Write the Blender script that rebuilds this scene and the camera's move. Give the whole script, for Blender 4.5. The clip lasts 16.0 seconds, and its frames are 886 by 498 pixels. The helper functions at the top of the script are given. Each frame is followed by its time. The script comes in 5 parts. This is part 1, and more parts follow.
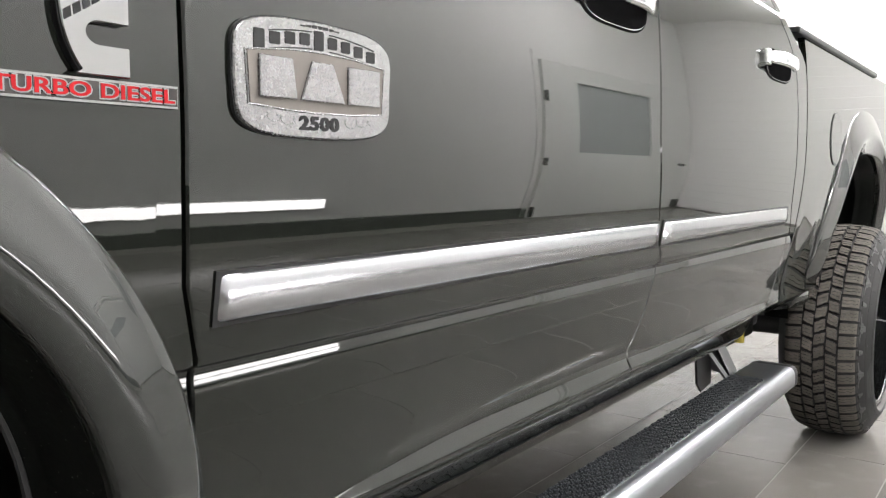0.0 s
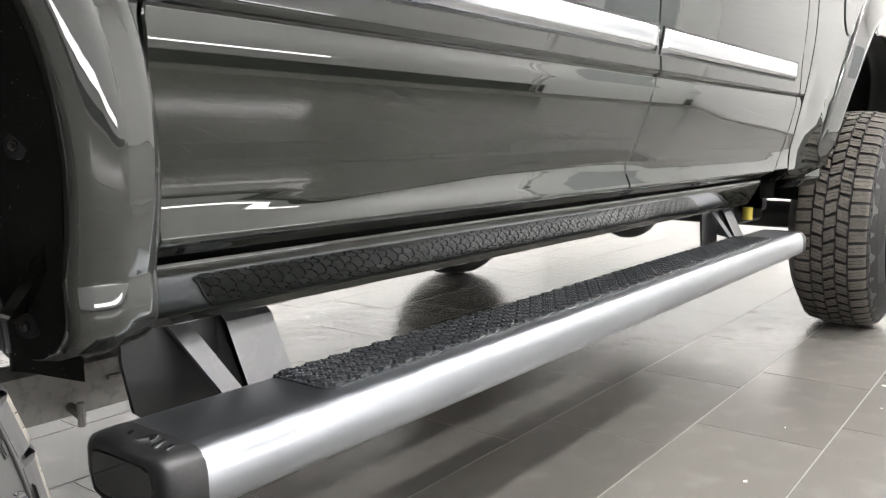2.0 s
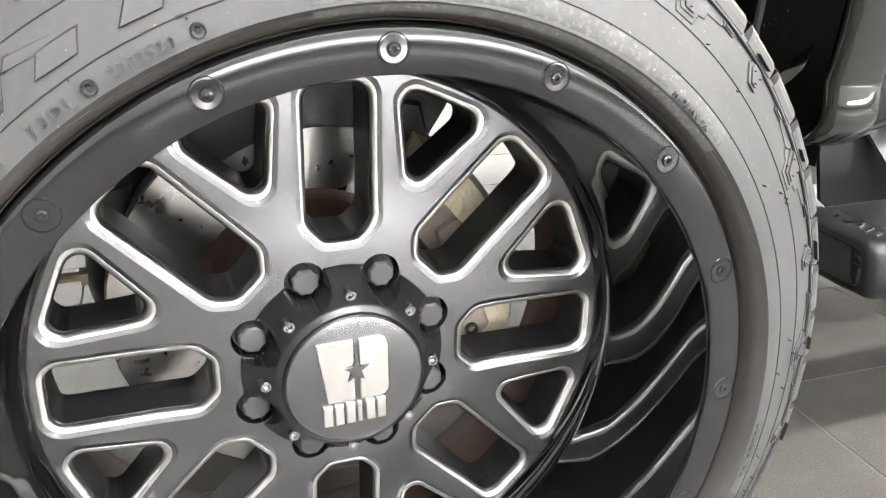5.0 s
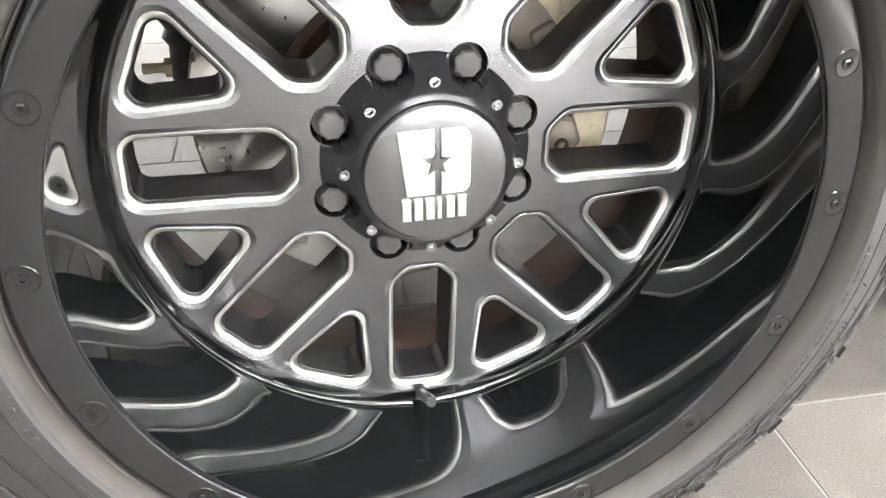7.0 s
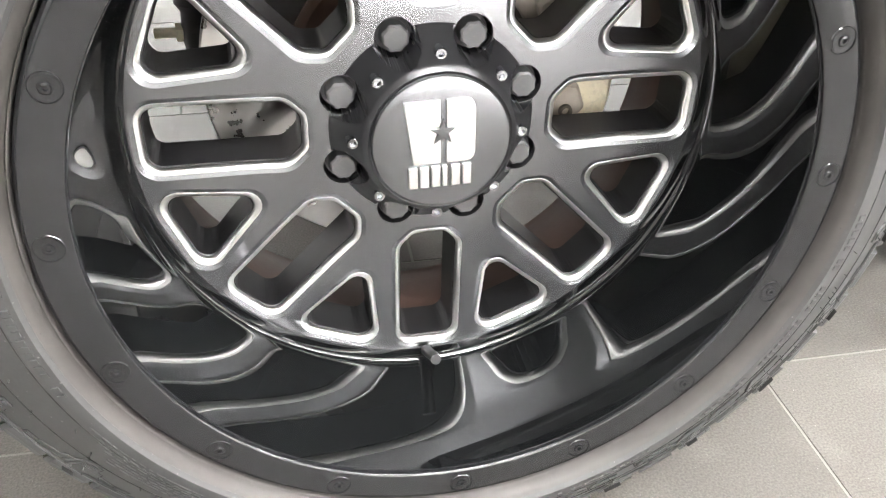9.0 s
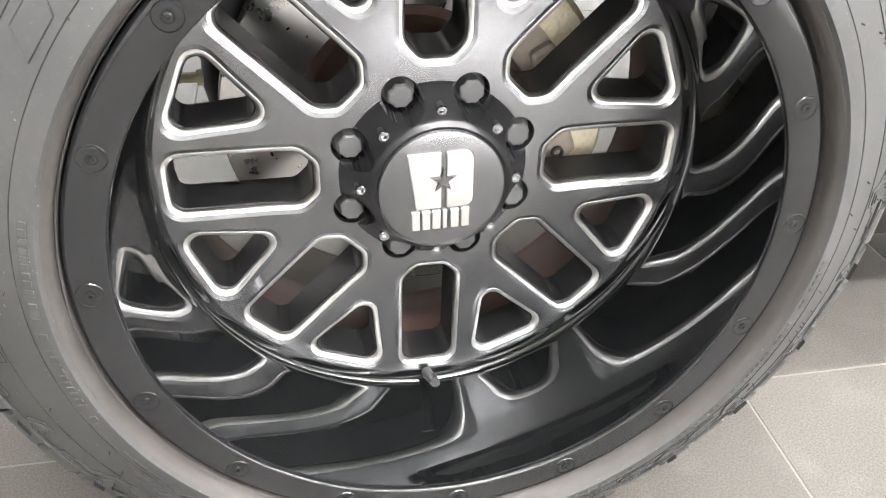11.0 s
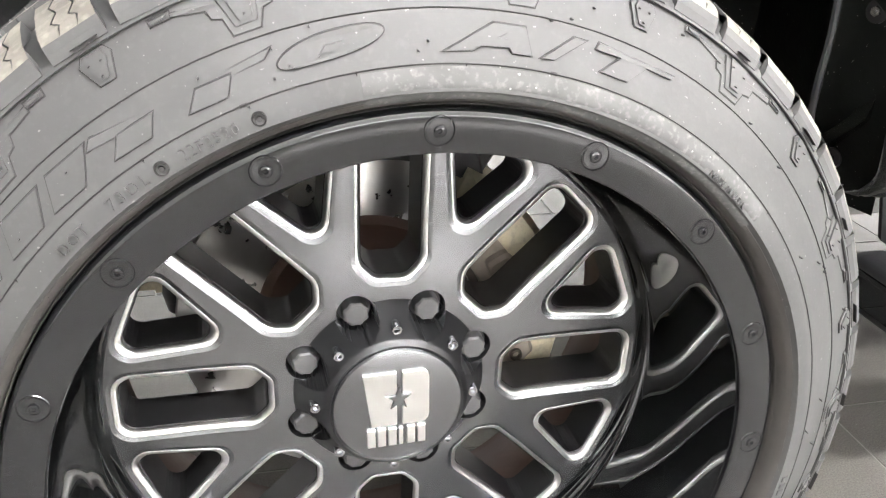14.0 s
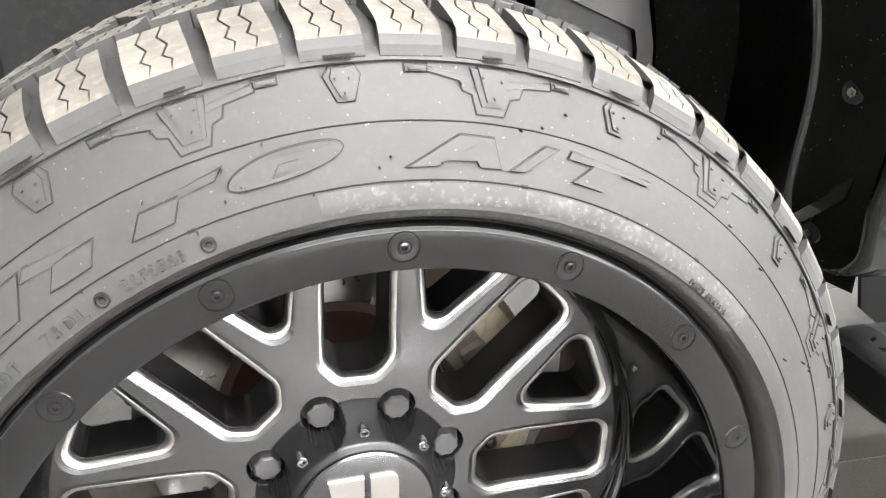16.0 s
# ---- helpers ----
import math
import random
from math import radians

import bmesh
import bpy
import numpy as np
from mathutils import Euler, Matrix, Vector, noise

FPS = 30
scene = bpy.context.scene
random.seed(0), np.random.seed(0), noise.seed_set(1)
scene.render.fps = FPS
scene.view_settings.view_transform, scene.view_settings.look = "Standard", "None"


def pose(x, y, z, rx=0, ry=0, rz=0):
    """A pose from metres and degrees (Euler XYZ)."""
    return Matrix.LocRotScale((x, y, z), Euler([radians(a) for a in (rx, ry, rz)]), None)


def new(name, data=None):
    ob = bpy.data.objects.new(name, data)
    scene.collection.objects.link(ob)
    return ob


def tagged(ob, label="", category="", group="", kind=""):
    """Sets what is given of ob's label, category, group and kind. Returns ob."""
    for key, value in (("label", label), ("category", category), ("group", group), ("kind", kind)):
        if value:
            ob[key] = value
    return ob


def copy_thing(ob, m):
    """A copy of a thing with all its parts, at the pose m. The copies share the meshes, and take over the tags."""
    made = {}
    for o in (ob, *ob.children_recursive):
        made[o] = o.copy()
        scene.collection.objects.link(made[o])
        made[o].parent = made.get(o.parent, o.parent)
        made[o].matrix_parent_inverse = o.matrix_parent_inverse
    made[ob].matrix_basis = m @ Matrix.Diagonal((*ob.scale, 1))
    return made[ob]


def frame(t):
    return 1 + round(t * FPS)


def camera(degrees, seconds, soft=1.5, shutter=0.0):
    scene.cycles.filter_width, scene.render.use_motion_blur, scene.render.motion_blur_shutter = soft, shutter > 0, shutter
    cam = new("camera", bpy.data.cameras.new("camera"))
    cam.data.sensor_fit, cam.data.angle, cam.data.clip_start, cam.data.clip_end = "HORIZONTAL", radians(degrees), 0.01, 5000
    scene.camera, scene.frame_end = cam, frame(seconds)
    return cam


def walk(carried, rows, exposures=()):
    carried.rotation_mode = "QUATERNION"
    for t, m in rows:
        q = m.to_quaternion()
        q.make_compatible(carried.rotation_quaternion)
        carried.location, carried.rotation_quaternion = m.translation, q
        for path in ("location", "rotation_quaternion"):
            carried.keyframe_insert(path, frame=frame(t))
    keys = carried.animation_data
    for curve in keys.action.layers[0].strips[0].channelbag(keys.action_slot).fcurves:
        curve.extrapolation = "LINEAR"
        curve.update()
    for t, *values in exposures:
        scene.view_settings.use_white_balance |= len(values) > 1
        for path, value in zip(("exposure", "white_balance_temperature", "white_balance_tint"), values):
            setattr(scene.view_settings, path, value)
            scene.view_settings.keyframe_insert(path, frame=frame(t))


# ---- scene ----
cam = camera(55.80, 16.0, 1.2, 0.1)
# seconds, eye (m), yaw, pitch and roll (degrees); x runs to the truck's rear, y into the truck, z up
ROWS = [
    (0.0, 0.0829, -0.4469, 1.0301, -54.31, -5.25, -0.47),
    (0.5, 0.0830, -0.4819, 0.9635, -54.24, -5.64, -0.19),
    (1.0, 0.0893, -0.4731, 0.8780, -54.07, -6.06, -0.15),
    (1.5, 0.1070, -0.4738, 0.7899, -53.80, -6.37, -0.22),
    (2.0, 0.1175, -0.4744, 0.7443, -53.36, -7.87, -0.26),
    (2.5, 0.0835, -0.4640, 0.7638, -52.54, -10.86, -0.24),
    (3.0, 0.0037, -0.4446, 0.7897, -45.40, -13.24, 0.56),
    (3.5, -0.0657, -0.4458, 0.7986, -34.17, -15.59, 1.51),
    (4.0, -0.1047, -0.4585, 0.8019, -25.40, -18.55, 1.36),
    (4.2, -0.1124, -0.4647, 0.7995, -22.84, -19.49, 1.44),
    (6.3, -0.1071, -0.4872, 0.7109, -12.77, -26.16, -0.92),
    (6.5, -0.1055, -0.4854, 0.7032, -11.72, -27.15, -0.45),
    (7.0, -0.1066, -0.4839, 0.6878, -10.30, -29.31, 0.16),
    (7.5, -0.1090, -0.4854, 0.6798, -9.85, -30.80, 0.42),
    (8.0, -0.1083, -0.4890, 0.6846, -9.88, -31.50, 0.41),
    (8.5, -0.1104, -0.4959, 0.6934, -9.95, -31.84, 0.31),
    (8.7, -0.1077, -0.4947, 0.7026, -9.85, -32.70, 0.16),
    (10.8, -0.1143, -0.5246, 0.7759, -9.66, -33.76, -0.28),
    (11.0, -0.1126, -0.5253, 0.7851, -9.50, -33.81, -0.31),
    (11.5, -0.1109, -0.5286, 0.7880, -9.51, -32.91, -0.40),
    (12.0, -0.1117, -0.5224, 0.7918, -9.68, -31.61, -0.47),
    (12.5, -0.1087, -0.5160, 0.8146, -10.01, -29.86, -0.64),
    (13.0, -0.0980, -0.5058, 0.8432, -10.22, -27.62, -0.74),
    (13.5, -0.0901, -0.4967, 0.8479, -10.64, -25.78, -0.84),
    (14.0, -0.0914, -0.4943, 0.8485, -11.24, -24.65, -0.84),
    (14.5, -0.0917, -0.4892, 0.8555, -11.75, -23.84, -0.88),
    (15.0, -0.0887, -0.4779, 0.8668, -12.27, -23.20, -0.91),
    (15.5, -0.0798, -0.4673, 0.8806, -12.57, -22.78, -0.93),
    (16.0, -0.0753, -0.4448, 0.8865, -12.96, -22.72, -0.92),
]
walk(cam, [(t, pose(x, y, z, 90 + pitch, roll, yaw)) for t, x, y, z, yaw, pitch, roll in ROWS], exposures=[(0.0, 0.0), (0.5, 0.11), (1.0, 0.36), (1.5, 0.50), (2.5, 0.50), (3.0, 0.90), (3.5, 1.20), (4.0, 1.18), (6.5, 1.29), (8.5, 1.37), (11.0, 1.36), (13.0, 1.32), (16.0, 1.18)])

# ---- world and light ----
world = bpy.data.worlds.new("world")
scene.world = world
world.use_nodes = True
world.node_tree.nodes["Background"].inputs[0].default_value = (0.75, 0.8, 0.85, 1)
world.node_tree.nodes["Background"].inputs[1].default_value = 0.05
scene.view_settings.exposure = 0.7
TUBE = 68.0           # strength of the ceiling lights


# ---- materials ----
def mat(name, color, rough=0.5, metal=0.0, coat=0.0, var=0.15, scale=8.0, bump=0.0, bscale=60.0,
        spec=0.5, dark=None, dirt=0.0, dirt_color=(0.3, 0.28, 0.24), rvar=0.1, coat_rough=0.03, rand=0.0, stretch=(1, 1, 1), speck=0.0, grain=0.0):
    """A principled surface with two scales of noise in its colour, gloss and relief."""
    m = bpy.data.materials.new(name)
    m.use_nodes = True
    nt = m.node_tree
    n, link = nt.nodes, nt.links.new
    b = n["Principled BSDF"]
    b.inputs["Metallic"].default_value = metal
    b.inputs["Coat Weight"].default_value = coat
    b.inputs["Coat Roughness"].default_value = coat_rough
    b.inputs["Specular IOR Level"].default_value = spec
    tc = n.new("ShaderNodeTexCoord")
    mp = n.new("ShaderNodeMapping")
    mp.inputs["Scale"].default_value = stretch
    link(tc.outputs["Object"], mp.inputs["Vector"])
    big = n.new("ShaderNodeTexNoise")
    big.inputs["Scale"].default_value = scale
    big.inputs["Detail"].default_value = 4
    fine = n.new("ShaderNodeTexNoise")
    fine.inputs["Scale"].default_value = bscale
    fine.inputs["Detail"].default_value = 3
    link(mp.outputs[0], big.inputs["Vector"])
    link(mp.outputs[0], fine.inputs["Vector"])
    ramp = n.new("ShaderNodeMix")
    ramp.data_type = "RGBA"
    lo = dark or tuple(c * (1 - var) for c in color)
    hi = tuple(min(1, c * (1 + var)) for c in color)
    ramp.inputs["A"].default_value = (*lo, 1)
    ramp.inputs["B"].default_value = (*hi, 1)
    link(big.outputs["Fac"], ramp.inputs["Factor"])
    out = ramp.outputs["Result"]
    if dirt:
        mr = n.new("ShaderNodeMapRange")
        mr.inputs["From Min"].default_value = 0.52
        mr.inputs["From Max"].default_value = 0.75
        mr.inputs["To Max"].default_value = dirt
        link(fine.outputs["Fac"], mr.inputs["Value"])
        dm = n.new("ShaderNodeMix")
        dm.data_type = "RGBA"
        dm.inputs["B"].default_value = (*dirt_color, 1)
        link(mr.outputs[0], dm.inputs["Factor"])
        link(out, dm.inputs["A"])
        out = dm.outputs["Result"]
    if speck:
        sn = n.new("ShaderNodeTexNoise")
        sn.inputs["Scale"].default_value = 330
        sn.inputs["Detail"].default_value = 1
        link(mp.outputs[0], sn.inputs["Vector"])
        sr = n.new("ShaderNodeMapRange")
        sr.inputs["From Min"].default_value = 0.745
        sr.inputs["From Max"].default_value = 0.79
        sr.inputs["To Max"].default_value = speck
        link(sn.outputs["Fac"], sr.inputs["Value"])
        sm = n.new("ShaderNodeMix")
        sm.data_type = "RGBA"
        sm.inputs["B"].default_value = (0.5, 0.49, 0.47, 1)
        link(sr.outputs[0], sm.inputs["Factor"])
        link(out, sm.inputs["A"])
        out = sm.outputs["Result"]
    if grain:
        gn = n.new("ShaderNodeTexNoise")
        gn.inputs["Scale"].default_value = 380
        gn.inputs["Detail"].default_value = 2
        link(mp.outputs[0], gn.inputs["Vector"])
        gr = n.new("ShaderNodeMapRange")
        gr.inputs["From Min"].default_value = 0.3
        gr.inputs["From Max"].default_value = 0.7
        gr.inputs["To Min"].default_value = 1 - grain
        gr.inputs["To Max"].default_value = 1 + grain
        link(gn.outputs["Fac"], gr.inputs["Value"])
        gm = n.new("ShaderNodeVectorMath")
        gm.operation = "SCALE"
        link(out, gm.inputs[0])
        link(gr.outputs[0], gm.inputs["Scale"])
        out = gm.outputs[0]
    if rand:
        oi = n.new("ShaderNodeObjectInfo")
        mr = n.new("ShaderNodeMapRange")
        mr.inputs["To Min"].default_value = 1 - rand
        mr.inputs["To Max"].default_value = 1 + rand
        link(oi.outputs["Random"], mr.inputs["Value"])
        mu = n.new("ShaderNodeVectorMath")
        mu.operation = "SCALE"
        link(out, mu.inputs[0])
        link(mr.outputs[0], mu.inputs["Scale"])
        out = mu.outputs[0]
    link(out, b.inputs["Base Color"])
    mr = n.new("ShaderNodeMapRange")
    mr.inputs["To Min"].default_value = max(0.0, rough * (1 - rvar))
    mr.inputs["To Max"].default_value = min(1.0, rough * (1 + rvar))
    link(fine.outputs["Fac"], mr.inputs["Value"])
    link(mr.outputs[0], b.inputs["Roughness"])
    if bump:
        bp = n.new("ShaderNodeBump")
        bp.inputs["Strength"].default_value = 1.0
        bp.inputs["Distance"].default_value = bump
        link(fine.outputs["Fac"], bp.inputs["Height"])
        link(bp.outputs[0], b.inputs["Normal"])
        if coat:
            link(bp.outputs[0], b.inputs["Coat Normal"])
    return m


def glow(name, color, strength):
    m = bpy.data.materials.new(name)
    m.use_nodes = True
    b = m.node_tree.nodes["Principled BSDF"]
    b.inputs["Base Color"].default_value = (*color, 1)
    b.inputs["Emission Color"].default_value = (*color, 1)
    b.inputs["Emission Strength"].default_value = strength
    return m


PAINT = mat("green_black_paint", (0.0074, 0.0086, 0.0069), 0.4, 0.0, 1.0, 0.02, 30, 0.0000045, 300, spec=0.0, coat_rough=0.008, rvar=0.0)
# body paint lightened for the flares: their bright reflections put into the colour
FLARE = mat("lightened_flare_paint", (0.0175, 0.0190, 0.0178), 0.4, 0.0, 1.0, 0.1, 20, 0, 200, spec=0.0, coat_rough=0.012, rvar=0.0)
PAINT.node_tree.nodes["Principled BSDF"].inputs["Coat IOR"].default_value = 1.58
FLARE.node_tree.nodes["Principled BSDF"].inputs["Coat IOR"].default_value = 1.65
CHROME = mat("chrome", (0.82, 0.82, 0.83), 0.06, 1.0, 0, 0.03, 20, 0, 90)
SATIN_CHROME = mat("brushed_chrome", (0.46, 0.47, 0.49), 0.17, 1.0, 0, 0.06, 6, 0, 120, stretch=(0.05, 1, 1))
ALU = mat("polished_aluminium", (0.32, 0.337, 0.36), 0.31, 1.0, 0, 0.05, 5, 0, 150, rvar=0.08, stretch=(0.04, 1, 1))
RUBBER = mat("step_mat_rubber", (0.019, 0.021, 0.0235), 0.27, 0, 0, 0.2, 15, 0.00005, 300, spec=0.42, dirt=0.12, dirt_color=(0.06, 0.06, 0.06))
PLASTIC = mat("black_plastic", (0.011, 0.011, 0.012), 0.38, 0, 0, 0.2, 20, 0.0001, 300, spec=0.35, dirt=0.12, dirt_color=(0.06, 0.06, 0.057))
LINER = mat("wheel_liner_plastic", (0.0055, 0.0062, 0.0056), 0.42, 0, 0, 0.3, 12, 0.0005, 90, spec=0.11, dirt=0.08, dirt_color=(0.03, 0.029, 0.027), speck=0.4)
TYRE = mat("tyre_rubber", (0.050, 0.050, 0.0497), 0.55, 0, 0, 0.30, 9, 0.00006, 200, spec=0.38, dirt=0.16, dirt_color=(0.11, 0.108, 0.105), speck=0.22)
TREAD = mat("dusty_tread_rubber", (0.150, 0.141, 0.124), 0.88, 0, 0, 0.35, 45, 0.0006, 150, spec=0.2, dirt=0.6, dirt_color=(0.245, 0.232, 0.205), rand=0.15)
# darker copies of the tyre rubbers, with the shade put into their colour
TREAD_SHADE = mat("shaded_tread_rubber", (0.082, 0.075, 0.065), 0.8, 0, 0, 0.35, 40, 0.0004, 180, spec=0.25, dirt=0.4, dirt_color=(0.11, 0.103, 0.092), rand=0.18)
TYRE_SHADE = mat("shaded_tyre_rubber", (0.012, 0.012, 0.012), 0.6, 0, 0, 0.25, 11, 0.0001, 200, spec=0.3)
# dark line colour: shade at moulded edges painted in, with some grime
SHADE_GRIME = mat("shaded_grimy_edge", (0.025, 0.0245, 0.024), 0.75, 0, 0, 0.3, 90, 0, 200, spec=0.2)
DUST = mat("dusted_rubber", (0.085, 0.085, 0.084), 0.8, 0, 0, 0.3, 60, 0.00005, 240, spec=0.25, dirt=0.55, dirt_color=(0.19, 0.187, 0.182), speck=0.6)
BLACK = mat("gloss_black_wheel", (0.005, 0.0054, 0.0056), 0.2, 0, 1.0, 0.15, 9, 0, 160, spec=0.0, coat_rough=0.012, rvar=0.0)
BLACK.node_tree.nodes["Principled BSDF"].inputs["Coat IOR"].default_value = 1.6
SATIN = mat("satin_black_wheel", (0.188, 0.191, 0.199), 0.255, 0.92, 0.0, 0.06, 9, 0, 260, rvar=0.0)
LIPBLACK = mat("gloss_black_lip", (0.010, 0.0102, 0.0112), 0.4, 0.0, 1.0, 0.10, 9, 0, 260, spec=0.0, coat_rough=0.10, rvar=0.06)
LIPBLACK.node_tree.nodes["Principled BSDF"].inputs["Coat IOR"].default_value = 1.6
MILLED = mat("milled_aluminium", (0.80, 0.80, 0.79), 0.31, 1.0, 0.0, 0.06, 30, 0, 200)
WINDOWBLACK = mat("black_window_wall", (0.011, 0.011, 0.0115), 0.42, 0, 0, 0.2, 20, 0, 200, spec=0.35)
NUT = mat("grey_black_nut", (0.085, 0.085, 0.087), 0.5, 0.2, 0, 0.15, 40, 0.00005, 400, dirt=0.2, dirt_color=(0.15, 0.145, 0.14))
DISC = mat("worn_disc_steel", (0.62, 0.61, 0.59), 0.30, 1.0, 0, 0.25, 26, 0, 60, rvar=0.3)
# turned grooves round the disc
disc_nodes = DISC.node_tree.nodes
tangent = disc_nodes.new("ShaderNodeTangent")
tangent.direction_type, tangent.axis = "RADIAL", "Y"
DISC.node_tree.links.new(tangent.outputs[0], disc_nodes["Principled BSDF"].inputs["Tangent"])
disc_nodes["Principled BSDF"].inputs["Anisotropic"].default_value = 0.85
disc_nodes["Principled BSDF"].inputs["Anisotropic Rotation"].default_value = 0.25
STEEL = mat("bare_steel", (0.27, 0.266, 0.26), 0.22, 1.0, 0, 0.3, 18, 0, 120, rvar=0.2)
CAST = mat("cast_iron", (0.13, 0.115, 0.10), 0.6, 0.4, 0, 0.4, 25, 0.0006, 160, dirt=0.4, dirt_color=(0.2, 0.16, 0.12))
RUST = mat("rusty_brown_iron", (0.085, 0.048, 0.036), 0.55, 0.1, 0, 0.4, 14, 0.0002, 180, dirt=0.25, dirt_color=(0.10, 0.07, 0.055))
GOLD = mat("zinc_yellow_caliper", (0.74, 0.67, 0.50), 0.5, 0.05, 0, 0.3, 30, 0.0008, 160, dirt=0.5, dirt_color=(0.42, 0.36, 0.27))
CALIPER = mat("dirty_cast_caliper", (0.38, 0.33, 0.28), 0.55, 0.05, 0, 0.4, 25, 0.0006, 140, dirt=0.4, dirt_color=(0.30, 0.26, 0.21))
FRAME = mat("frame_coating", (0.035, 0.036, 0.038), 0.42, 0.1, 0, 0.3, 10, 0.0003, 100, dirt=0.3, dirt_color=(0.10, 0.098, 0.093))
EMBLEM = mat("bright_emblem_chrome", (0.29, 0.29, 0.294), 0.17, 1.0, 0, 0.05, 20, 0, 200)
BRACKET = mat("grey_bracket_coating", (0.050, 0.051, 0.054), 0.36, 0.2, 0.3, 0.2, 10, 0.0001, 100, dirt=0.2, dirt_color=(0.13, 0.13, 0.125))
BEIGE = mat("badge_field_bronze", (0.125, 0.113, 0.103), 0.5, 0.3, 0, 0.1, 60, 0.00005, 900)
RED = mat("red_enamel", (0.30, 0.006, 0.010), 0.5, 0, 0, 0.05, spec=0.15)
INK = mat("dark_enamel", (0.016, 0.016, 0.017), 0.5, 0, 0, 0.1, spec=0.2)
INKGREY = mat("dark_grey_enamel", (0.042, 0.040, 0.038), 0.5, 0, 0, 0.1, spec=0.2)
DUSTYFRAME = mat("dusty_steel_crossmember", (0.24, 0.235, 0.225), 0.7, 0.1, 0, 0.3, 14, 0.0003, 70, dirt=0.5, dirt_color=(0.07, 0.069, 0.066))
CRUMB = mat("pale_crumb", (0.62, 0.58, 0.50), 0.9, 0, 0, 0.2)
YELLOW = mat("yellow_tag", (0.36, 0.29, 0.03), 0.6, 0, 0, 0.2)
GLASS = mat("dark_glass", (0.02, 0.022, 0.022), 0.05, 0, 1.0, 0.05)
WALL = mat("white_wall_paint", (0.80, 0.80, 0.785), 0.7, 0, 0, 0.03, 1.5, 0, 90, spec=0.3, rvar=0.0)
CEIL = mat("white_ceiling", (0.84, 0.84, 0.825), 0.7, 0, 0, 0.03, 1.5)
DOORP = mat("white_door_paint", (0.74, 0.75, 0.73), 0.4, 0, 0, 0.03, 3)
BRONZE = mat("bead_brown", (0.046, 0.042, 0.039), 0.55, 0, 0, 0.25, 40, 0.0001, 200)
GALV = mat("galvanised_grey_panel", (0.055, 0.055, 0.054), 0.30, 0.9, 0, 0.2, 9, 0.0001, 90, dirt=0.2, dirt_color=(0.04, 0.04, 0.038))
HUB = mat("hub_black", (0.035, 0.035, 0.037), 0.30, 0.6, 0.2, 0.15, 20, 0.00003, 200, coat_rough=0.2)
BADGE = mat("badge_chrome", (0.27, 0.27, 0.274), 0.27, 1.0, 0, 0.12, 60, 0.000004, 500)
# black without gloss, for black trim and for painted shade in the handles
CUP = mat("matt_black_shade", (0.009, 0.009, 0.0095), 0.9, 0, 0, 0.2, spec=0.0)
PANE = mat("grey_window_film", (0.40, 0.43, 0.43), 0.2, 0, 0, 0.05, 2)
DARKTRIM = mat("dark_baseboard", (0.014, 0.014, 0.014), 0.5, 0, 0, 0.1)
TILE = mat("grey_porcelain_tile", (0.1255, 0.1185, 0.1085), 0.20, 0, 0, 0.16, 2.2, 0, 9, spec=0.34, rvar=0.15, rand=0.12, dirt=0.5, dirt_color=(0.175, 0.167, 0.154), speck=0.3, grain=0.22)
GROUT = mat("light_grout", (0.19, 0.18, 0.165), 0.8, 0, 0, 0.15, 20, 0, 200)
TUBEGLOW = glow("tube_light", (1.0, 0.977, 0.976), TUBE)
STRIPGLOW = glow("strip_light", (1.0, 0.974, 0.965), 17.0)


# ---- mesh helpers ----
def part(name, bm, material, parent=None, label="", smooth=True, m=None, angle=40):
    """Link a bmesh as one mesh object, under a thing or a part."""
    me = bpy.data.meshes.new(name)
    bmesh.ops.recalc_face_normals(bm, faces=bm.faces)
    bm.to_mesh(me)
    bm.free()
    for x in (material if isinstance(material, (list, tuple)) else [material]):
        me.materials.append(x)
    if smooth:
        me.shade_smooth()
        me.set_sharp_from_angle(angle=radians(angle))
    return place(name, me, parent, label, m)


def place(name, me, parent=None, label="", m=None):
    ob = new(name, me)
    if parent is not None:
        ob.parent = parent
    if m is not None:
        ob.matrix_basis = m
    if label:
        ob["label"] = label
    return ob


def box(bm, x0, x1, y0, y1, z0, z1, bevel=0.0, seg=2):
    r = bmesh.ops.create_cube(bm, size=1, matrix=Matrix.Translation(((x0 + x1) / 2, (y0 + y1) / 2, (z0 + z1) / 2)) @ Matrix.Diagonal((x1 - x0, y1 - y0, z1 - z0, 1)))
    if bevel:
        es = {e for v in r["verts"] for e in v.link_edges}
        bmesh.ops.bevel(bm, geom=list(es), offset=bevel, segments=seg, affect="EDGES", profile=0.5)
    return bm


def cyl(bm, a, b, r1, r2=None, seg=16):
    a, b = Vector(a), Vector(b)
    d = b - a
    m = Matrix.Translation((a + b) / 2) @ d.to_track_quat("Z", "Y").to_matrix().to_4x4()
    bmesh.ops.create_cone(bm, cap_ends=True, segments=seg, radius1=r1, radius2=r1 if r2 is None else r2, depth=d.length, matrix=m)
    return bm


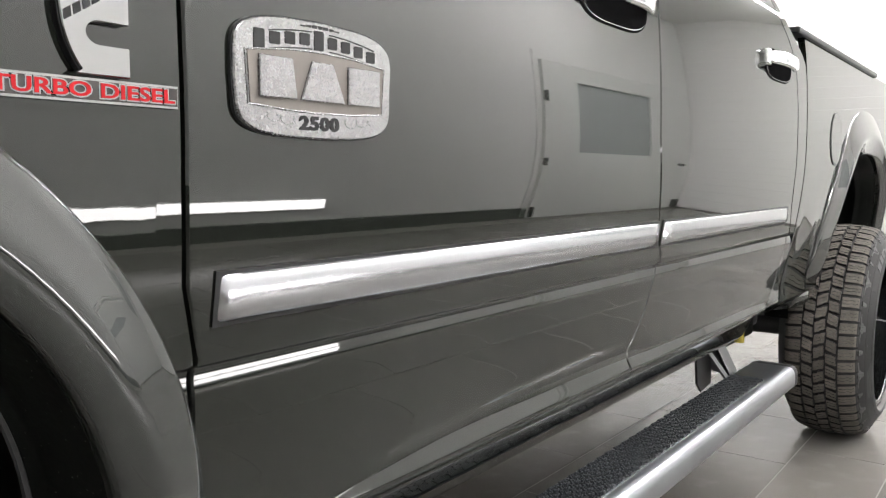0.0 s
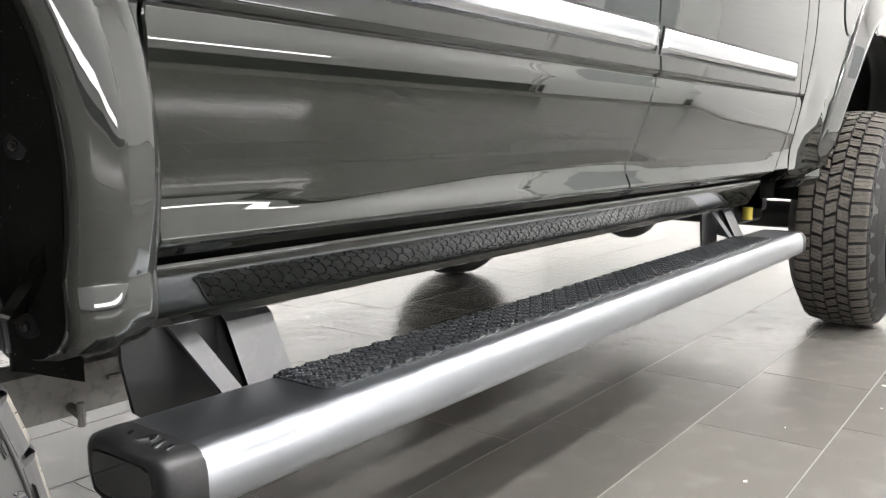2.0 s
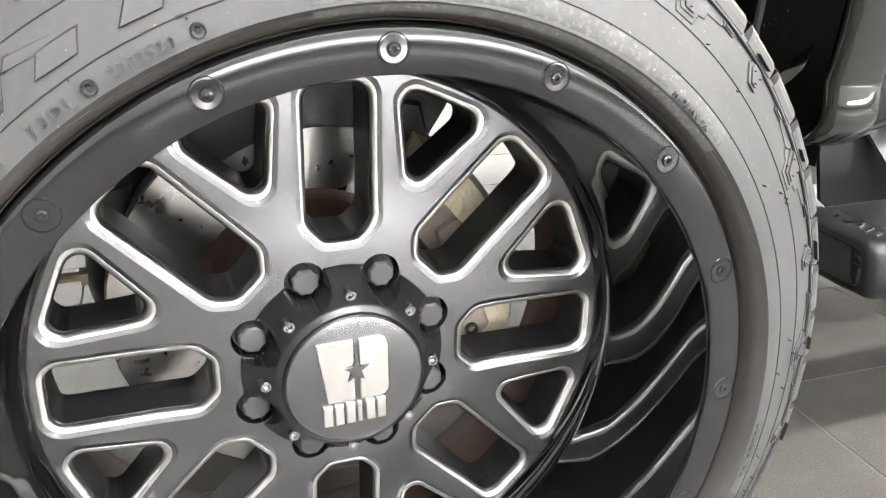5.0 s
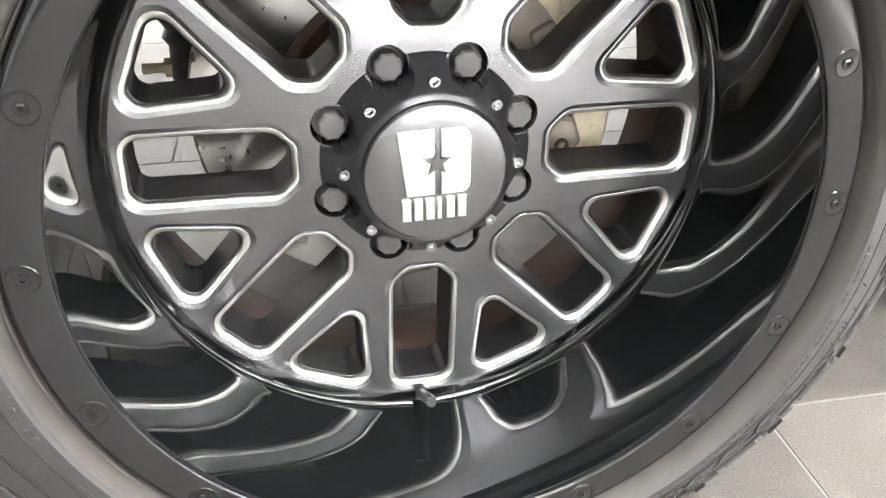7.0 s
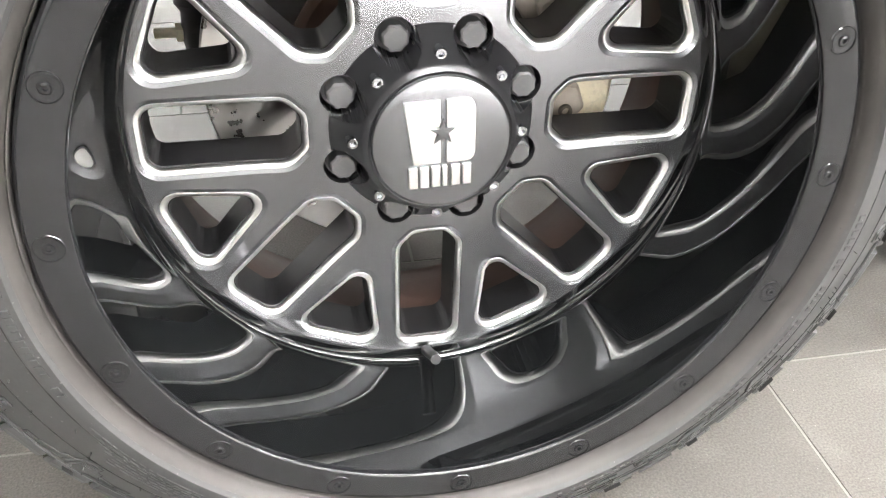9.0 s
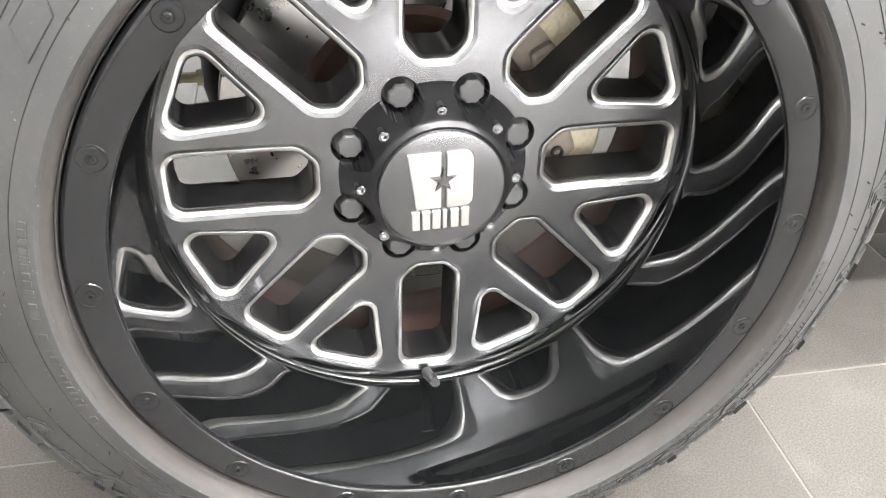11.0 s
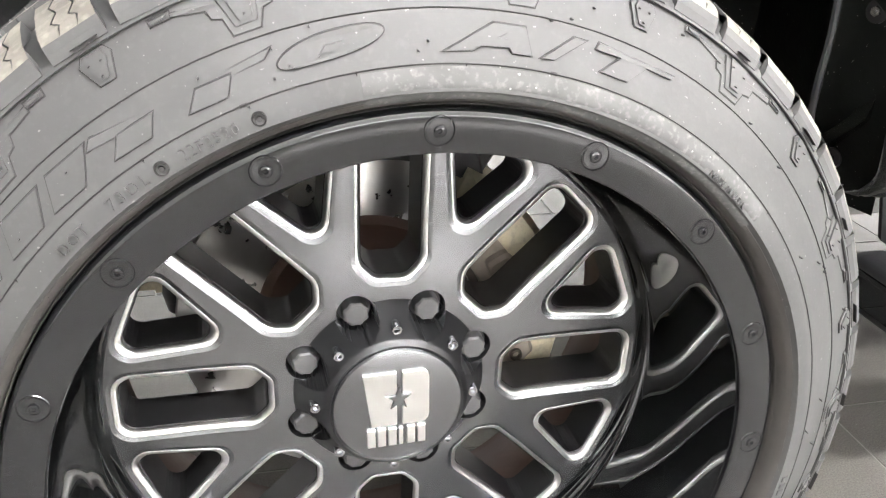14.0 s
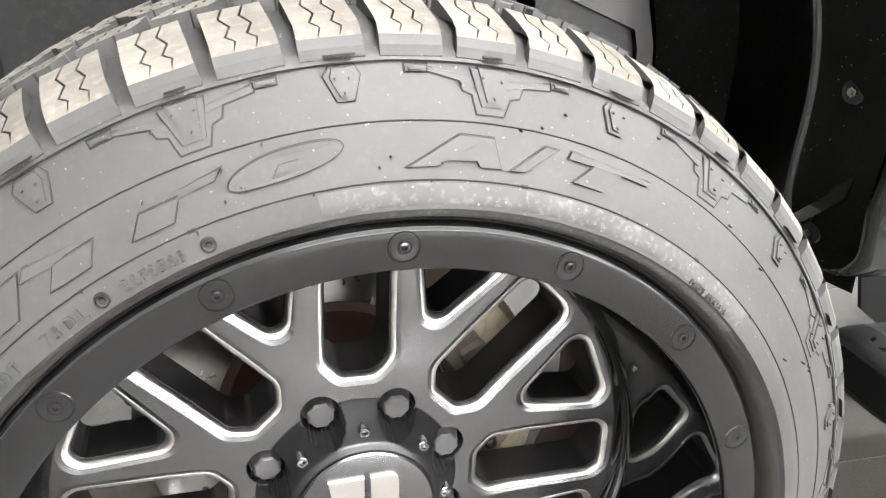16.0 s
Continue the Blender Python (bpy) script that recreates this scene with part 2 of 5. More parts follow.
def lathe(profile, seg=128, closed=False, a0=0.0, a1=360.0, bend=None):
    """Turn (radius, y) pairs about the y axis."""
    bm = bmesh.new()
    full = abs(a1 - a0) > 359.9
    rings = []
    for i in range(seg if full else seg + 1):
        a = radians(a0 + (a1 - a0) * i / seg)
        row = []
        for r, y in profile:
            if bend:
                r, y = bend(r, y, math.degrees(a))
            row.append(bm.verts.new((r * math.sin(a), y, r * math.cos(a))))
        rings.append(row)
    for i in range(len(rings) if full else len(rings) - 1):
        p, q = rings[i], rings[(i + 1) % len(rings)]
        for j in range(len(profile) - (0 if closed else 1)):
            k = (j + 1) % len(profile)
            bm.faces.new((p[j], p[k], q[k], q[j]))
    return bm


def sheet(bm, rows):
    """Quads between rows of points."""
    vs = [[bm.verts.new(p) for p in row] for row in rows]
    for a, b in zip(vs, vs[1:]):
        for i in range(len(a) - 1):
            bm.faces.new((a[i], a[i + 1], b[i + 1], b[i]))
    return vs


def prism(bm, pts, y0, y1, bevel=0.0):
    """A flat polygon of (x, z) points, solid from y0 (front) to y1 (back); bevel draws the front edge in."""
    n = len(pts)
    cx, cz = sum(p[0] for p in pts) / n, sum(p[1] for p in pts) / n
    def ring(y, s):
        out = []
        for x, z in pts:
            d = math.hypot(x - cx, z - cz) or 1
            k = max(0.2, 1 - s / d)
            out.append(bm.verts.new((cx + (x - cx) * k, y, cz + (z - cz) * k)))
        return out
    rs = [ring(y1, 0), ring(y0 + bevel, 0)] + ([ring(y0, bevel)] if bevel else [])
    for a, b in zip(rs, rs[1:]):
        for i in range(n):
            j = (i + 1) % n
            bm.faces.new((a[i], a[j], b[j], b[i]))
    bm.faces.new(rs[-1])
    bm.faces.new(rs[0][::-1])
    return bm


def rounded(pts, radii, n=7):
    """Round the corners of a polygon of (x, z) points."""
    out = []
    m = len(pts)
    for i in range(m):
        p = Vector(pts[i])
        a, b = (Vector(pts[i - 1]) - p).normalized(), (Vector(pts[(i + 1) % m]) - p).normalized()
        r = radii[i] if isinstance(radii, (list, tuple)) else radii
        ang = a.angle(b)
        if r <= 0 or ang > 3.1:
            out.append(tuple(p))
            continue
        t = r / math.tan(ang / 2)
        c = p + (a + b).normalized() * (r / math.sin(ang / 2))
        s, e = p + a * t - c, p + b * t - c
        full = s.angle_signed(e)
        for k in range(n):
            f = -full * k / (n - 1)
            out.append((c.x + s.x * math.cos(f) - s.y * math.sin(f), c.y + s.x * math.sin(f) + s.y * math.cos(f)))
    return out


def inset(pts, d):
    """Move the sides of a convex polygon of (x, z) points inwards by d."""
    m = len(pts)
    area = sum(pts[i - 1][0] * pts[i][1] - pts[i][0] * pts[i - 1][1] for i in range(m))
    s = 1 if area > 0 else -1
    lines = []
    for i in range(m):
        p, q = Vector(pts[i]), Vector(pts[(i + 1) % m])
        t = (q - p).normalized()
        nrm = Vector((-t.y, t.x)) * s
        lines.append((p + nrm * d, t))
    out = []
    for i in range(m):
        (p, t), (q, u) = lines[i - 1], lines[i]
        den = t.x * u.y - t.y * u.x
        k = ((q.x - p.x) * u.y - (q.y - p.y) * u.x) / den
        out.append((p.x + t.x * k, p.y + t.y * k))
    return out


def words(text, size, extrude, shear=0.0, bold=0.0, space=1.0):
    """Letters of the built-in font as a bmesh in the x-z plane, facing -y, centred."""
    cu = bpy.data.curves.new("letters", "FONT")
    cu.body, cu.size, cu.extrude, cu.shear, cu.offset = text, size, extrude, shear, bold
    cu.space_character = space
    cu.align_x, cu.align_y = "CENTER", "CENTER"
    cu.resolution_u = 3
    ob = bpy.data.objects.new("letters", cu)
    me = bpy.data.meshes.new_from_object(ob)
    bm = bmesh.new()
    bm.from_mesh(me)
    bmesh.ops.transform(bm, matrix=Matrix.Rotation(radians(90), 4, "X"), verts=bm.verts)
    bpy.data.objects.remove(ob)
    bpy.data.curves.remove(cu)
    bpy.data.meshes.remove(me)
    return bm


def add_mesh(bm, other):
    me = bpy.data.meshes.new("tmp")
    other.to_mesh(me)
    other.free()
    bm.from_mesh(me)
    bpy.data.meshes.remove(me)
    return bm


def smoothstep(a, b, x):
    t = min(1, max(0, (x - a) / (b - a)))
    return t * t * (3 - 2 * t)


def piece(table, v):
    """A smooth curve through (v, value) pairs."""
    return float(np.interp(v, [p[0] for p in table], [p[1] for p in table]))


# ---- the hall ----
X0, X1, Y0, Y1, H = -5.0, 9.8, -2.7, 5.0, 3.2
bm = box(bmesh.new(), X0 - 20, X1 + 20, Y0 - 20, Y1 + 20, -0.3, -0.0012)
floor = tagged(part("floor", bm, GROUT, smooth=False), "grey porcelain tile floor with thin pale grout lines", "floor", kind="structure")
wall_specs = [("wall_south", X0 - .2, X1 + .2, Y0 - .2, Y0), ("wall_north", X0 - .2, X1 + .2, Y1, Y1 + .2),
              ("wall_west", X0 - .2, X0, Y0, Y1), ("wall_east", X1, X1 + .2, Y0, Y1)]
WALLS = {}
for name, a, b, c, d in wall_specs:
    w = part(name, box(bmesh.new(), a, b, c, d, -0.004, H), WALL, smooth=False)
    WALLS[name] = tagged(w, "plain white painted wall of the hall", "wall", kind="structure")
me = None
for k in range(22):
    z = 0.02 + k * 0.152
    if me is None:
        b_ = part("panel_board", box(bmesh.new(), X1 - 0.016, X1 - 0.001, Y0 + .02, Y1 - .02, 0, 0.1512, 0.0016, 1), WALL, WALLS["wall_east"], m=pose(0, 0, z), smooth=False)
        me = b_.data
    else:
        place("panel_board", me, WALLS["wall_east"], m=pose(0, 0, z))
tagged(part("ceiling", box(bmesh.new(), X0 - .2, X1 + .2, Y0 - .2, Y1 + .2, H, H + .2), CEIL, smooth=False), "plain white ceiling of the hall", "ceiling", kind="structure")
for name, a, b, c, d in [("baseboard", X0 + .01, X1 - .02, Y0 + .001, Y0 + .014)]:
    tagged(part(name, box(bmesh.new(), a, b, c, d, 0.001, 0.12, 0.003, 1), DARKTRIM), "low dark baseboard along the white wall", "baseboard", kind="structure")


def ceiling_light(x, y, length):
    e = tagged(new("ceiling_light"), "long white ceiling tube light, switched on", "ceiling light", "ceiling tubes")
    e.matrix_basis = pose(x, y, H - 0.002)
    bm = box(bmesh.new(), -length / 2, length / 2, -0.09, 0.09, -0.05, 0, 0.008)
    part("housing", bm, DOORP, e)
    part("diffuser", box(bmesh.new(), -length / 2 + 0.03, length / 2 - 0.03, -0.06, 0.06, -0.095, -0.052), TUBEGLOW, e, "glowing white diffuser", smooth=False)
    return e


lamp = ceiling_light(0.4, -1.9, 2.4)
# the tubes beyond x = 7 are unseen, added to brighten east wall and bed
for x, y in [(3.2, -1.9), (6.0, -1.9), (0.9, -0.75), (5.5, -0.75), (7.7, -0.75), (8.4, 2.6), (-2.4, 2.6), (0.4, 2.6), (3.2, 2.6), (6.0, 2.6)]:
    copy_thing(lamp, pose(x, y, H - 0.002))

strip = tagged(new("wall_light"), "low white strip light along the wall, switched on", "wall light")
strip.matrix_basis = pose(1.95, Y0, 0.30)
part("housing", box(bmesh.new(), -1.78, 1.78, 0.002, 0.03, -0.062, 0.062, 0.006), DOORP, strip)
part("diffuser", box(bmesh.new(), -1.75, 1.75, 0.028, 0.045, -0.05, 0.05, 0.006), STRIPGLOW, strip)

# the opposite wall: a door with hinges and a window, mirrored in the paint
door = tagged(new("door_1"), "wide closed white door with dark hinges and a glazed pane", "door", kind="structure")
door.matrix_basis = pose(6.2, Y0, 0)
bm = bmesh.new()
for a, b, c, d in [(0, 3.25, 0.01, 1.02), (0, 3.25, 1.93, 2.12), (0, 0.62, 1.02, 1.93), (2.28, 3.25, 1.02, 1.93)]:
    box(bm, a, b, 0.002, 0.045, c, d)
part("leaf", bm, DOORP, door, smooth=False)
for z in (0.08, 0.86, 1.72):
    part("hinge", box(bmesh.new(), 0.0, 0.05, 0.03, 0.06, z - 0.06, z + 0.06, 0.003, 1), STEEL, door)
part("door_handle", cyl(bmesh.new(), (3.12, 0.04, 0.88), (3.12, 0.11, 0.88), 0.025), STEEL, door)
part("lever", box(bmesh.new(), 2.98, 3.135, 0.095, 0.115, 0.868, 0.892, 0.004), STEEL, door)
part("window_pane", box(bmesh.new(), 0.62, 2.28, 0.012, 0.024, 1.02, 1.93), PANE, door, "grey glazed pane", smooth=False)
bm = bmesh.new()
for a, b, c, d in [(-0.09, -0.012, 0.01, 2.22), (3.262, 3.34, 0.01, 2.22), (-0.012, 3.262, 2.132, 2.22)]:
    box(bm, a, b, 0.002, 0.014, c, d)
part("door_frame", bm, WALL, door, smooth=False)

# ---- the truck ----
truck = tagged(new("pickup_truck"), "parked dark green-black crew-cab pickup truck with chrome trim", "pickup truck")
AXLE = 0.4185
WHEELBASE = 3.725
SILL = 0.6270


def skin(z):
    """How far the side of the body lies from the wheel plane at height z."""
    return piece([(0.53, 0.30), (0.58, 0.262), (0.61, 0.224), (0.62, 0.2115), (0.628, 0.2030), (0.634, 0.1965), (0.638, 0.1918), (0.641, 0.1888), (0.644, 0.1877), (0.647, 0.1877), (0.655, 0.1885), (0.665, 0.1892), (0.675, 0.1894), (0.685, 0.1890), (0.695, 0.1879), (0.705, 0.1863), (0.72, 0.1833), (0.74, 0.1788), (0.76, 0.1743), (0.78, 0.1704), (0.797, 0.1673),
                  (0.811, 0.1646), (0.823, 0.16245), (0.826, 0.16199), (0.829, 0.16166), (0.832, 0.16149), (0.835, 0.16149), (0.838, 0.16161), (0.842, 0.16185), (0.846, 0.16213), (0.849, 0.16225), (0.851, 0.16205), (0.853, 0.1610), (0.8545, 0.1590), (0.856, 0.1562), (0.857, 0.1551), (0.866, 0.1533), (0.889, 0.1495),
                  (0.918, 0.1451), (0.94, 0.1421), (0.965, 0.1391), (1.00, 0.1354), (1.025, 0.1334), (1.05, 0.1320), (1.075, 0.1312), (1.10, 0.1308), (1.15, 0.1310), (1.20, 0.1322), (1.25, 0.1343), (1.30, 0.1372), (1.35, 0.1410), (1.40, 0.1460), (1.45, 0.154), (1.50, 0.166), (1.60, 0.205)], z)


def zs_between(a, b):
    base = [0.58, 0.595, 0.61, 0.62, 0.628, 0.634, 0.638, 0.641, 0.644, 0.647, 0.651, 0.655, 0.6575, 0.66, 0.6625, 0.665, 0.6675, 0.67, 0.6725, 0.675, 0.6775, 0.68, 0.6825, 0.685, 0.6875, 0.69, 0.6925, 0.695, 0.6975, 0.70, 0.7025, 0.705, 0.709, 0.7125, 0.716, 0.72, 0.725, 0.73, 0.74, 0.76, 0.78, 0.797, 0.811, 0.823, 0.826, 0.829, 0.832, 0.835, 0.838, 0.842, 0.846, 0.849, 0.851, 0.853, 0.8545, 0.856, 0.857, 0.866, 0.877, 0.889,
            0.90, 0.91, 0.92, 0.93, 0.94, 0.955, 0.97, 0.985, 1.0, 1.025, 1.05, 1.075, 1.10, 1.125, 1.15, 1.175, 1.20, 1.225, 1.25, 1.275, 1.30, 1.325, 1.35, 1.375, 1.40, 1.45, 1.50]
    return [a] + [z for z in base if a + 0.0024 < z < b - 0.0024] + [b]


def tuck(x, z):
    """The undercut along the foot of the doors, rising and deepening towards the rear."""
    zc = piece([(0.60, 0.646), (0.64, 0.648), (0.75, 0.660), (0.90, 0.670), (1.15, 0.684), (1.45, 0.690), (1.60, 0.688), (1.70, 0.674), (2.57, 0.666)], x)
    depth = 0.0055 * smoothstep(0.62, 1.0, x) * (1 - 0.45 * smoothstep(1.4, 1.8, x)) * (1 - smoothstep(2.4, 2.62, x))
    if z >= zc:
        return depth * (1 - smoothstep(0.0, 0.030, z - zc))
    return depth * smoothstep(0.646, zc + 0.006, z) / max(0.2, smoothstep(0.646, zc + 0.006, zc))


def panel(xa, xb, z0, z1, nx=14, depth=0.02, r=0.0022):
    """A body panel between two upright edges xa(z), xb(z), with its edges rolled inwards."""
    bm = bmesh.new()
    rows = []
    zz = zs_between(z0, z1)
    for z in zz:
        a, b = xa(z), xb(z)
        y = skin(z)
        ya, yb = y + tuck(a, z), y + tuck(b, z)
        row = [(a, ya + depth, z), (a, ya + r, z), (a + r, ya, z)]
        row += [(a + (b - a) * i / nx, y + tuck(a + (b - a) * i / nx, z), z) for i in range(1, nx)]
        row += [(b - r, yb, z), (b, yb + r, z), (b, yb + depth, z)]
        rows.append(row)
    def rim(row, dz):
        return [(p[0], max(p[1], skin(row[0][2]) + depth), p[2] + dz) for p in row]
    def lip(row, dz):
        return [(p[0], p[1] + r, p[2] + dz) for p in row]
    rows[0] = [(p[0], p[1], p[2] + r) for p in rows[0]]
    rows[-1] = [(p[0], p[1], p[2] - r) for p in rows[-1]]
    rows = [rim(rows[0], -r), lip(rows[0], -r)] + rows + [lip(rows[-1], r), rim(rows[-1], r)]
    sheet(bm, rows)
    return bm


GAP = 0.0020
FRONT_SEAM = lambda z: piece([(0.58, 0.580), (0.62, 0.578), (0.645, 0.5715), (0.68, 0.568), (0.74, 0.559), (0.84, 0.546), (0.86, 0.549), (0.93, 0.530), (1.02, 0.524), (1.16, 0.521), (1.5, 0.52)], z)
MID_SEAM = lambda z: piece([(0.61, 1.618), (0.641, 1.604), (0.655, 1.598), (0.67, 1.590), (0.685, 1.590), (0.76, 1.622), (0.82, 1.634), (0.86, 1.650), (0.934, 1.605), (1.0, 1.590), (1.1, 1.570), (1.33, 1.56), (1.5, 1.575)], z)
REAR_SEAM = lambda z: piece([(0.61, 2.42), (0.63, 2.52), (0.65, 2.585), (0.69, 2.625), (0.72, 2.640), (0.86, 2.660), (0.94, 2.620), (1.0, 2.61), (1.22, 2.605), (1.33, 2.590), (1.38, 2.545), (1.44, 2.46), (1.5, 2.36)], z)


def arch(cx, hw, cz, h, n=2.3):
    """The outline of a wheel opening: points by angle, from the rear foot over the top to the front foot."""
    def at(a):
        c, s = math.cos(a), math.sin(a)
        return (cx + hw * math.copysign(abs(c) ** (2 / n), c), cz + h * abs(s) ** (2 / n))
    return at


def arched_panel(at, cx, cz, xa, xb, z0, z1, foot, steps=60, rings=10, depth=0.02):
    """A body side with a wheel opening: rows run from the opening's edge out to the panel's border."""
    corners = [math.atan2(z1 - cz, xb - cx), math.atan2(z1 - cz, xa - cx)]
    angles = sorted([math.pi * i / steps for i in range(steps + 1)] + corners)
    bm = bmesh.new()
    rows = []
    for a in angles:
        c, s = math.cos(a), math.sin(a)
        k = min(((xb if c > 0 else xa) - cx) / c if abs(c) > 1e-6 else 1e9, (z1 - cz) / s if s > 1e-6 else 1e9)
        o = (cx + k * c, cz + k * s)
        p = at(a)
        row = []
        for i in range(rings + 1):
            t = i / rings
            x, z = p[0] + (o[0] - p[0]) * t, p[1] + (o[1] - p[1]) * t
            row.append((x, skin(z), z))
        row = [(row[0][0], row[0][1] + depth, row[0][2])] + row + [(row[-1][0], row[-1][1] + depth, row[-1][2])]
        rows.append(row)
    for end, first in ((angles[0], True), (angles[-1], False)):
        src = rows[0] if first else rows[-1]
        feet = []
        for f in range(1, 6):
            z = cz + (foot - cz) * f / 5
            feet.append([(p[0], skin(z) + (p[1] - skin(p[2])), z) for p in src])
        rows = (feet[::-1] + rows) if first else (rows + feet)
    sheet(bm, rows)
    return bm


def soft(table, v):
    """A smooth cubic through (v, value) pairs."""
    n = len(table)
    i = max(0, min(n - 2, sum(1 for p in table if p[0] <= v) - 1))
    (a, p), (b, q) = table[i], table[i + 1]
    m0 = (q - table[i - 1][1]) / (b - table[i - 1][0]) if i else (q - p) / (b - a)
    m1 = (table[i + 2][1] - p) / (table[i + 2][0] - a) if i + 2 < n else (q - p) / (b - a)
    t = min(1, max(0, (v - a) / (b - a)))
    h = b - a
    return (2 * t ** 3 - 3 * t * t + 1) * p + (t ** 3 - 2 * t * t + t) * h * m0 + (3 * t * t - 2 * t ** 3) * q + (t ** 3 - t * t) * h * m1


# depth of the flares' inner edge, ridge and outer edge at height z
RIDGE = [(0.60, 0.1515), (0.65, 0.1400), (0.70, 0.1310), (0.75, 0.1245), (0.81, 0.1195), (0.87, 0.1162), (0.90, 0.1150), (1.0, 0.1118), (1.06, 0.110), (1.2, 0.110)]
EDGE = [(0.60, 0.1730), (0.65, 0.1610), (0.70, 0.1510), (0.75, 0.1435), (0.81, 0.1375), (0.87, 0.1340), (0.90, 0.1325), (1.0, 0.1255), (1.06, 0.121), (1.2, 0.120)]
WELL = [(0.60, 0.161), (0.65, 0.149), (0.70, 0.138), (0.75, 0.128), (0.81, 0.119), (0.87, 0.114), (0.90, 0.1130), (1.0, 0.111), (1.06, 0.110), (1.2, 0.110)]
FRONT_LINES = ([(z, y + 0.006) for z, y in RIDGE], RIDGE, EDGE)
REAR_LINES = ([(0.60, 0.246), (0.66, 0.201), (0.72, 0.173), (0.84, 0.148), (0.98, 0.128), (1.10, 0.122), (1.3, 0.132)],
              [(0.60, 0.228), (0.66, 0.184), (0.72, 0.156), (0.84, 0.131), (0.98, 0.108), (1.10, 0.102), (1.3, 0.115)],
              [(0.60, 0.250), (0.66, 0.206), (0.72, 0.178), (0.84, 0.153), (0.98, 0.130), (1.10, 0.124), (1.3, 0.138)])


def flare(at, cz, foot, width, lines, split=0.46, steps=72):
    """The moulded lip round a wheel opening: an inner facet, a soft ridge, and a flat outer facet with a crisp edge."""
    bm = bmesh.new()
    pts = []
    for i in range(steps + 1):
        a = math.pi * i / steps
        p, q = Vector(at(a - 0.01)), Vector(at(a + 0.01))
        t = (q - p).normalized()
        nrm = Vector((1, 0)) if i == 0 else Vector((-1, 0)) if i == steps else Vector((t.y, -t.x))
        pts.append((Vector(at(a)), nrm, 0.0))
    first, last = pts[0], pts[-1]
    down = [(z, 0.0) for z in np.linspace(cz, foot, 5)[1:]] + [(foot - 0.003, -0.0004), (foot - 0.018, -0.0014), (foot - 0.033, -0.0018), (foot - 0.041, 0.0004), (foot - 0.049, 0.006), (foot - 0.060, 0.018), (foot - 0.068, 0.036), (foot - 0.072, 0.060)]
    pts = [(Vector((first[0].x, z)), Vector((1, 0)), d) for z, d in down[::-1]] + pts + [(Vector((last[0].x, z)), Vector((-1, 0)), d) for z, d in down]
    section = [(0.008, 0, 0.018), (0.002, 0, 0.012), (0.012, 0, 0.004), (0.05, 0, 0.0), (0.18, 0.33, -0.0022), (0.32, 0.66, -0.0026), (split - 0.06, 0.88, -0.0020), (split - 0.02, 0.97, -0.0006), (split + 0.02, 1.0, 0.0),
               (split + 0.07, 1.06, 0.0006), (0.66, 1.32, 0.0006), (0.82, 1.66, 0.0), (0.96, 1.93, -0.0004), (0.985, 1.97, 0.0006), (1.0, 2.0, 0.004), (1.0, 2.0, 0.045)]
    rows = []
    for p, nrm, back in pts:
        row = []
        for u, k, dy in section:
            q = p + nrm * (u * width)
            z = max(q.y, foot)
            y = [soft(t, z) for t in lines]
            base = y[0] + (y[1] - y[0]) * k if k < 1 else y[1] + (y[2] - y[1]) * (k - 1)
            row.append((q.x, base + dy + back, q.y))
        rows.append(row)
    sheet(bm, rows)
    return bm


# cab, bed and underside
FA = arch(0.0, 0.468, 0.63, 0.432)
RA = arch(WHEELBASE, 0.50, 0.65, 0.465)
part("front_fender", arched_panel(FA, 0, 0.63, -0.98, 0.517, 0.58, 1.25, 0.58), PAINT, truck, "glossy green-black front fender")
part("fender_flare", flare(FA, 0.63, 0.622, 0.088, FRONT_LINES), FLARE, truck, "painted front wheel arch flare")
bedside = arched_panel(RA, WHEELBASE, 0.65, 2.722, 5.05, 0.66, 1.432, 0.61, rings=18)
part("bed_side", bedside, PAINT, truck, "glossy green-black side of the cargo bed")
part("fender_flare", flare(RA, 0.65, 0.64, 0.165, REAR_LINES, 0.42), FLARE, truck, "painted rear wheel arch flare")
fdoor = part("front_door", panel(lambda z: FRONT_SEAM(z) + GAP, lambda z: MID_SEAM(z) - GAP, SILL, 1.5, 44), PAINT, truck, "closed glossy green-black front door")
rdoor = part("rear_door", panel(lambda z: MID_SEAM(z) + GAP, lambda z: REAR_SEAM(z) - GAP, SILL, 1.5, 36), PAINT, truck, "closed glossy green-black rear door")
# fill between the fender and the door below the arch foot, and the cab corner behind the rear door
part("fender_tail", panel(lambda z: 0.495, lambda z: FRONT_SEAM(z) - GAP, 0.575, 1.25, 4), PAINT, truck)
part("cab_corner", panel(lambda z: REAR_SEAM(z) + GAP, lambda z: piece([(0.645, 2.713), (1.345, 2.713), (1.375, 2.670), (1.41, 2.590), (1.45, 2.510), (1.5, 2.410)], z), 0.645, 1.5, 5), PAINT, truck, "painted rear corner of the cab")
bm = bmesh.new()
sheet(bm, [[(x, y, z) for y, z in [(0.272, 0.620), (0.238, 0.6165), (0.2335, 0.6145), (0.2325, 0.6105), (0.2350, 0.602), (0.2420, 0.588), (0.2500, 0.572), (0.2600, 0.553), (0.270, 0.543), (0.33, 0.54), (0.33, 0.59)]] for x in np.linspace(0.59, 2.60, 24)])
part("rocker_panel", bm, PAINT, truck, "glossy painted sill below the doors")
bm = bmesh.new()
rng = random.Random(21)
xs = np.linspace(0.60, 2.58, 90)
edge = [0.5335 + rng.uniform(-0.0014, 0.0014) for _ in xs]
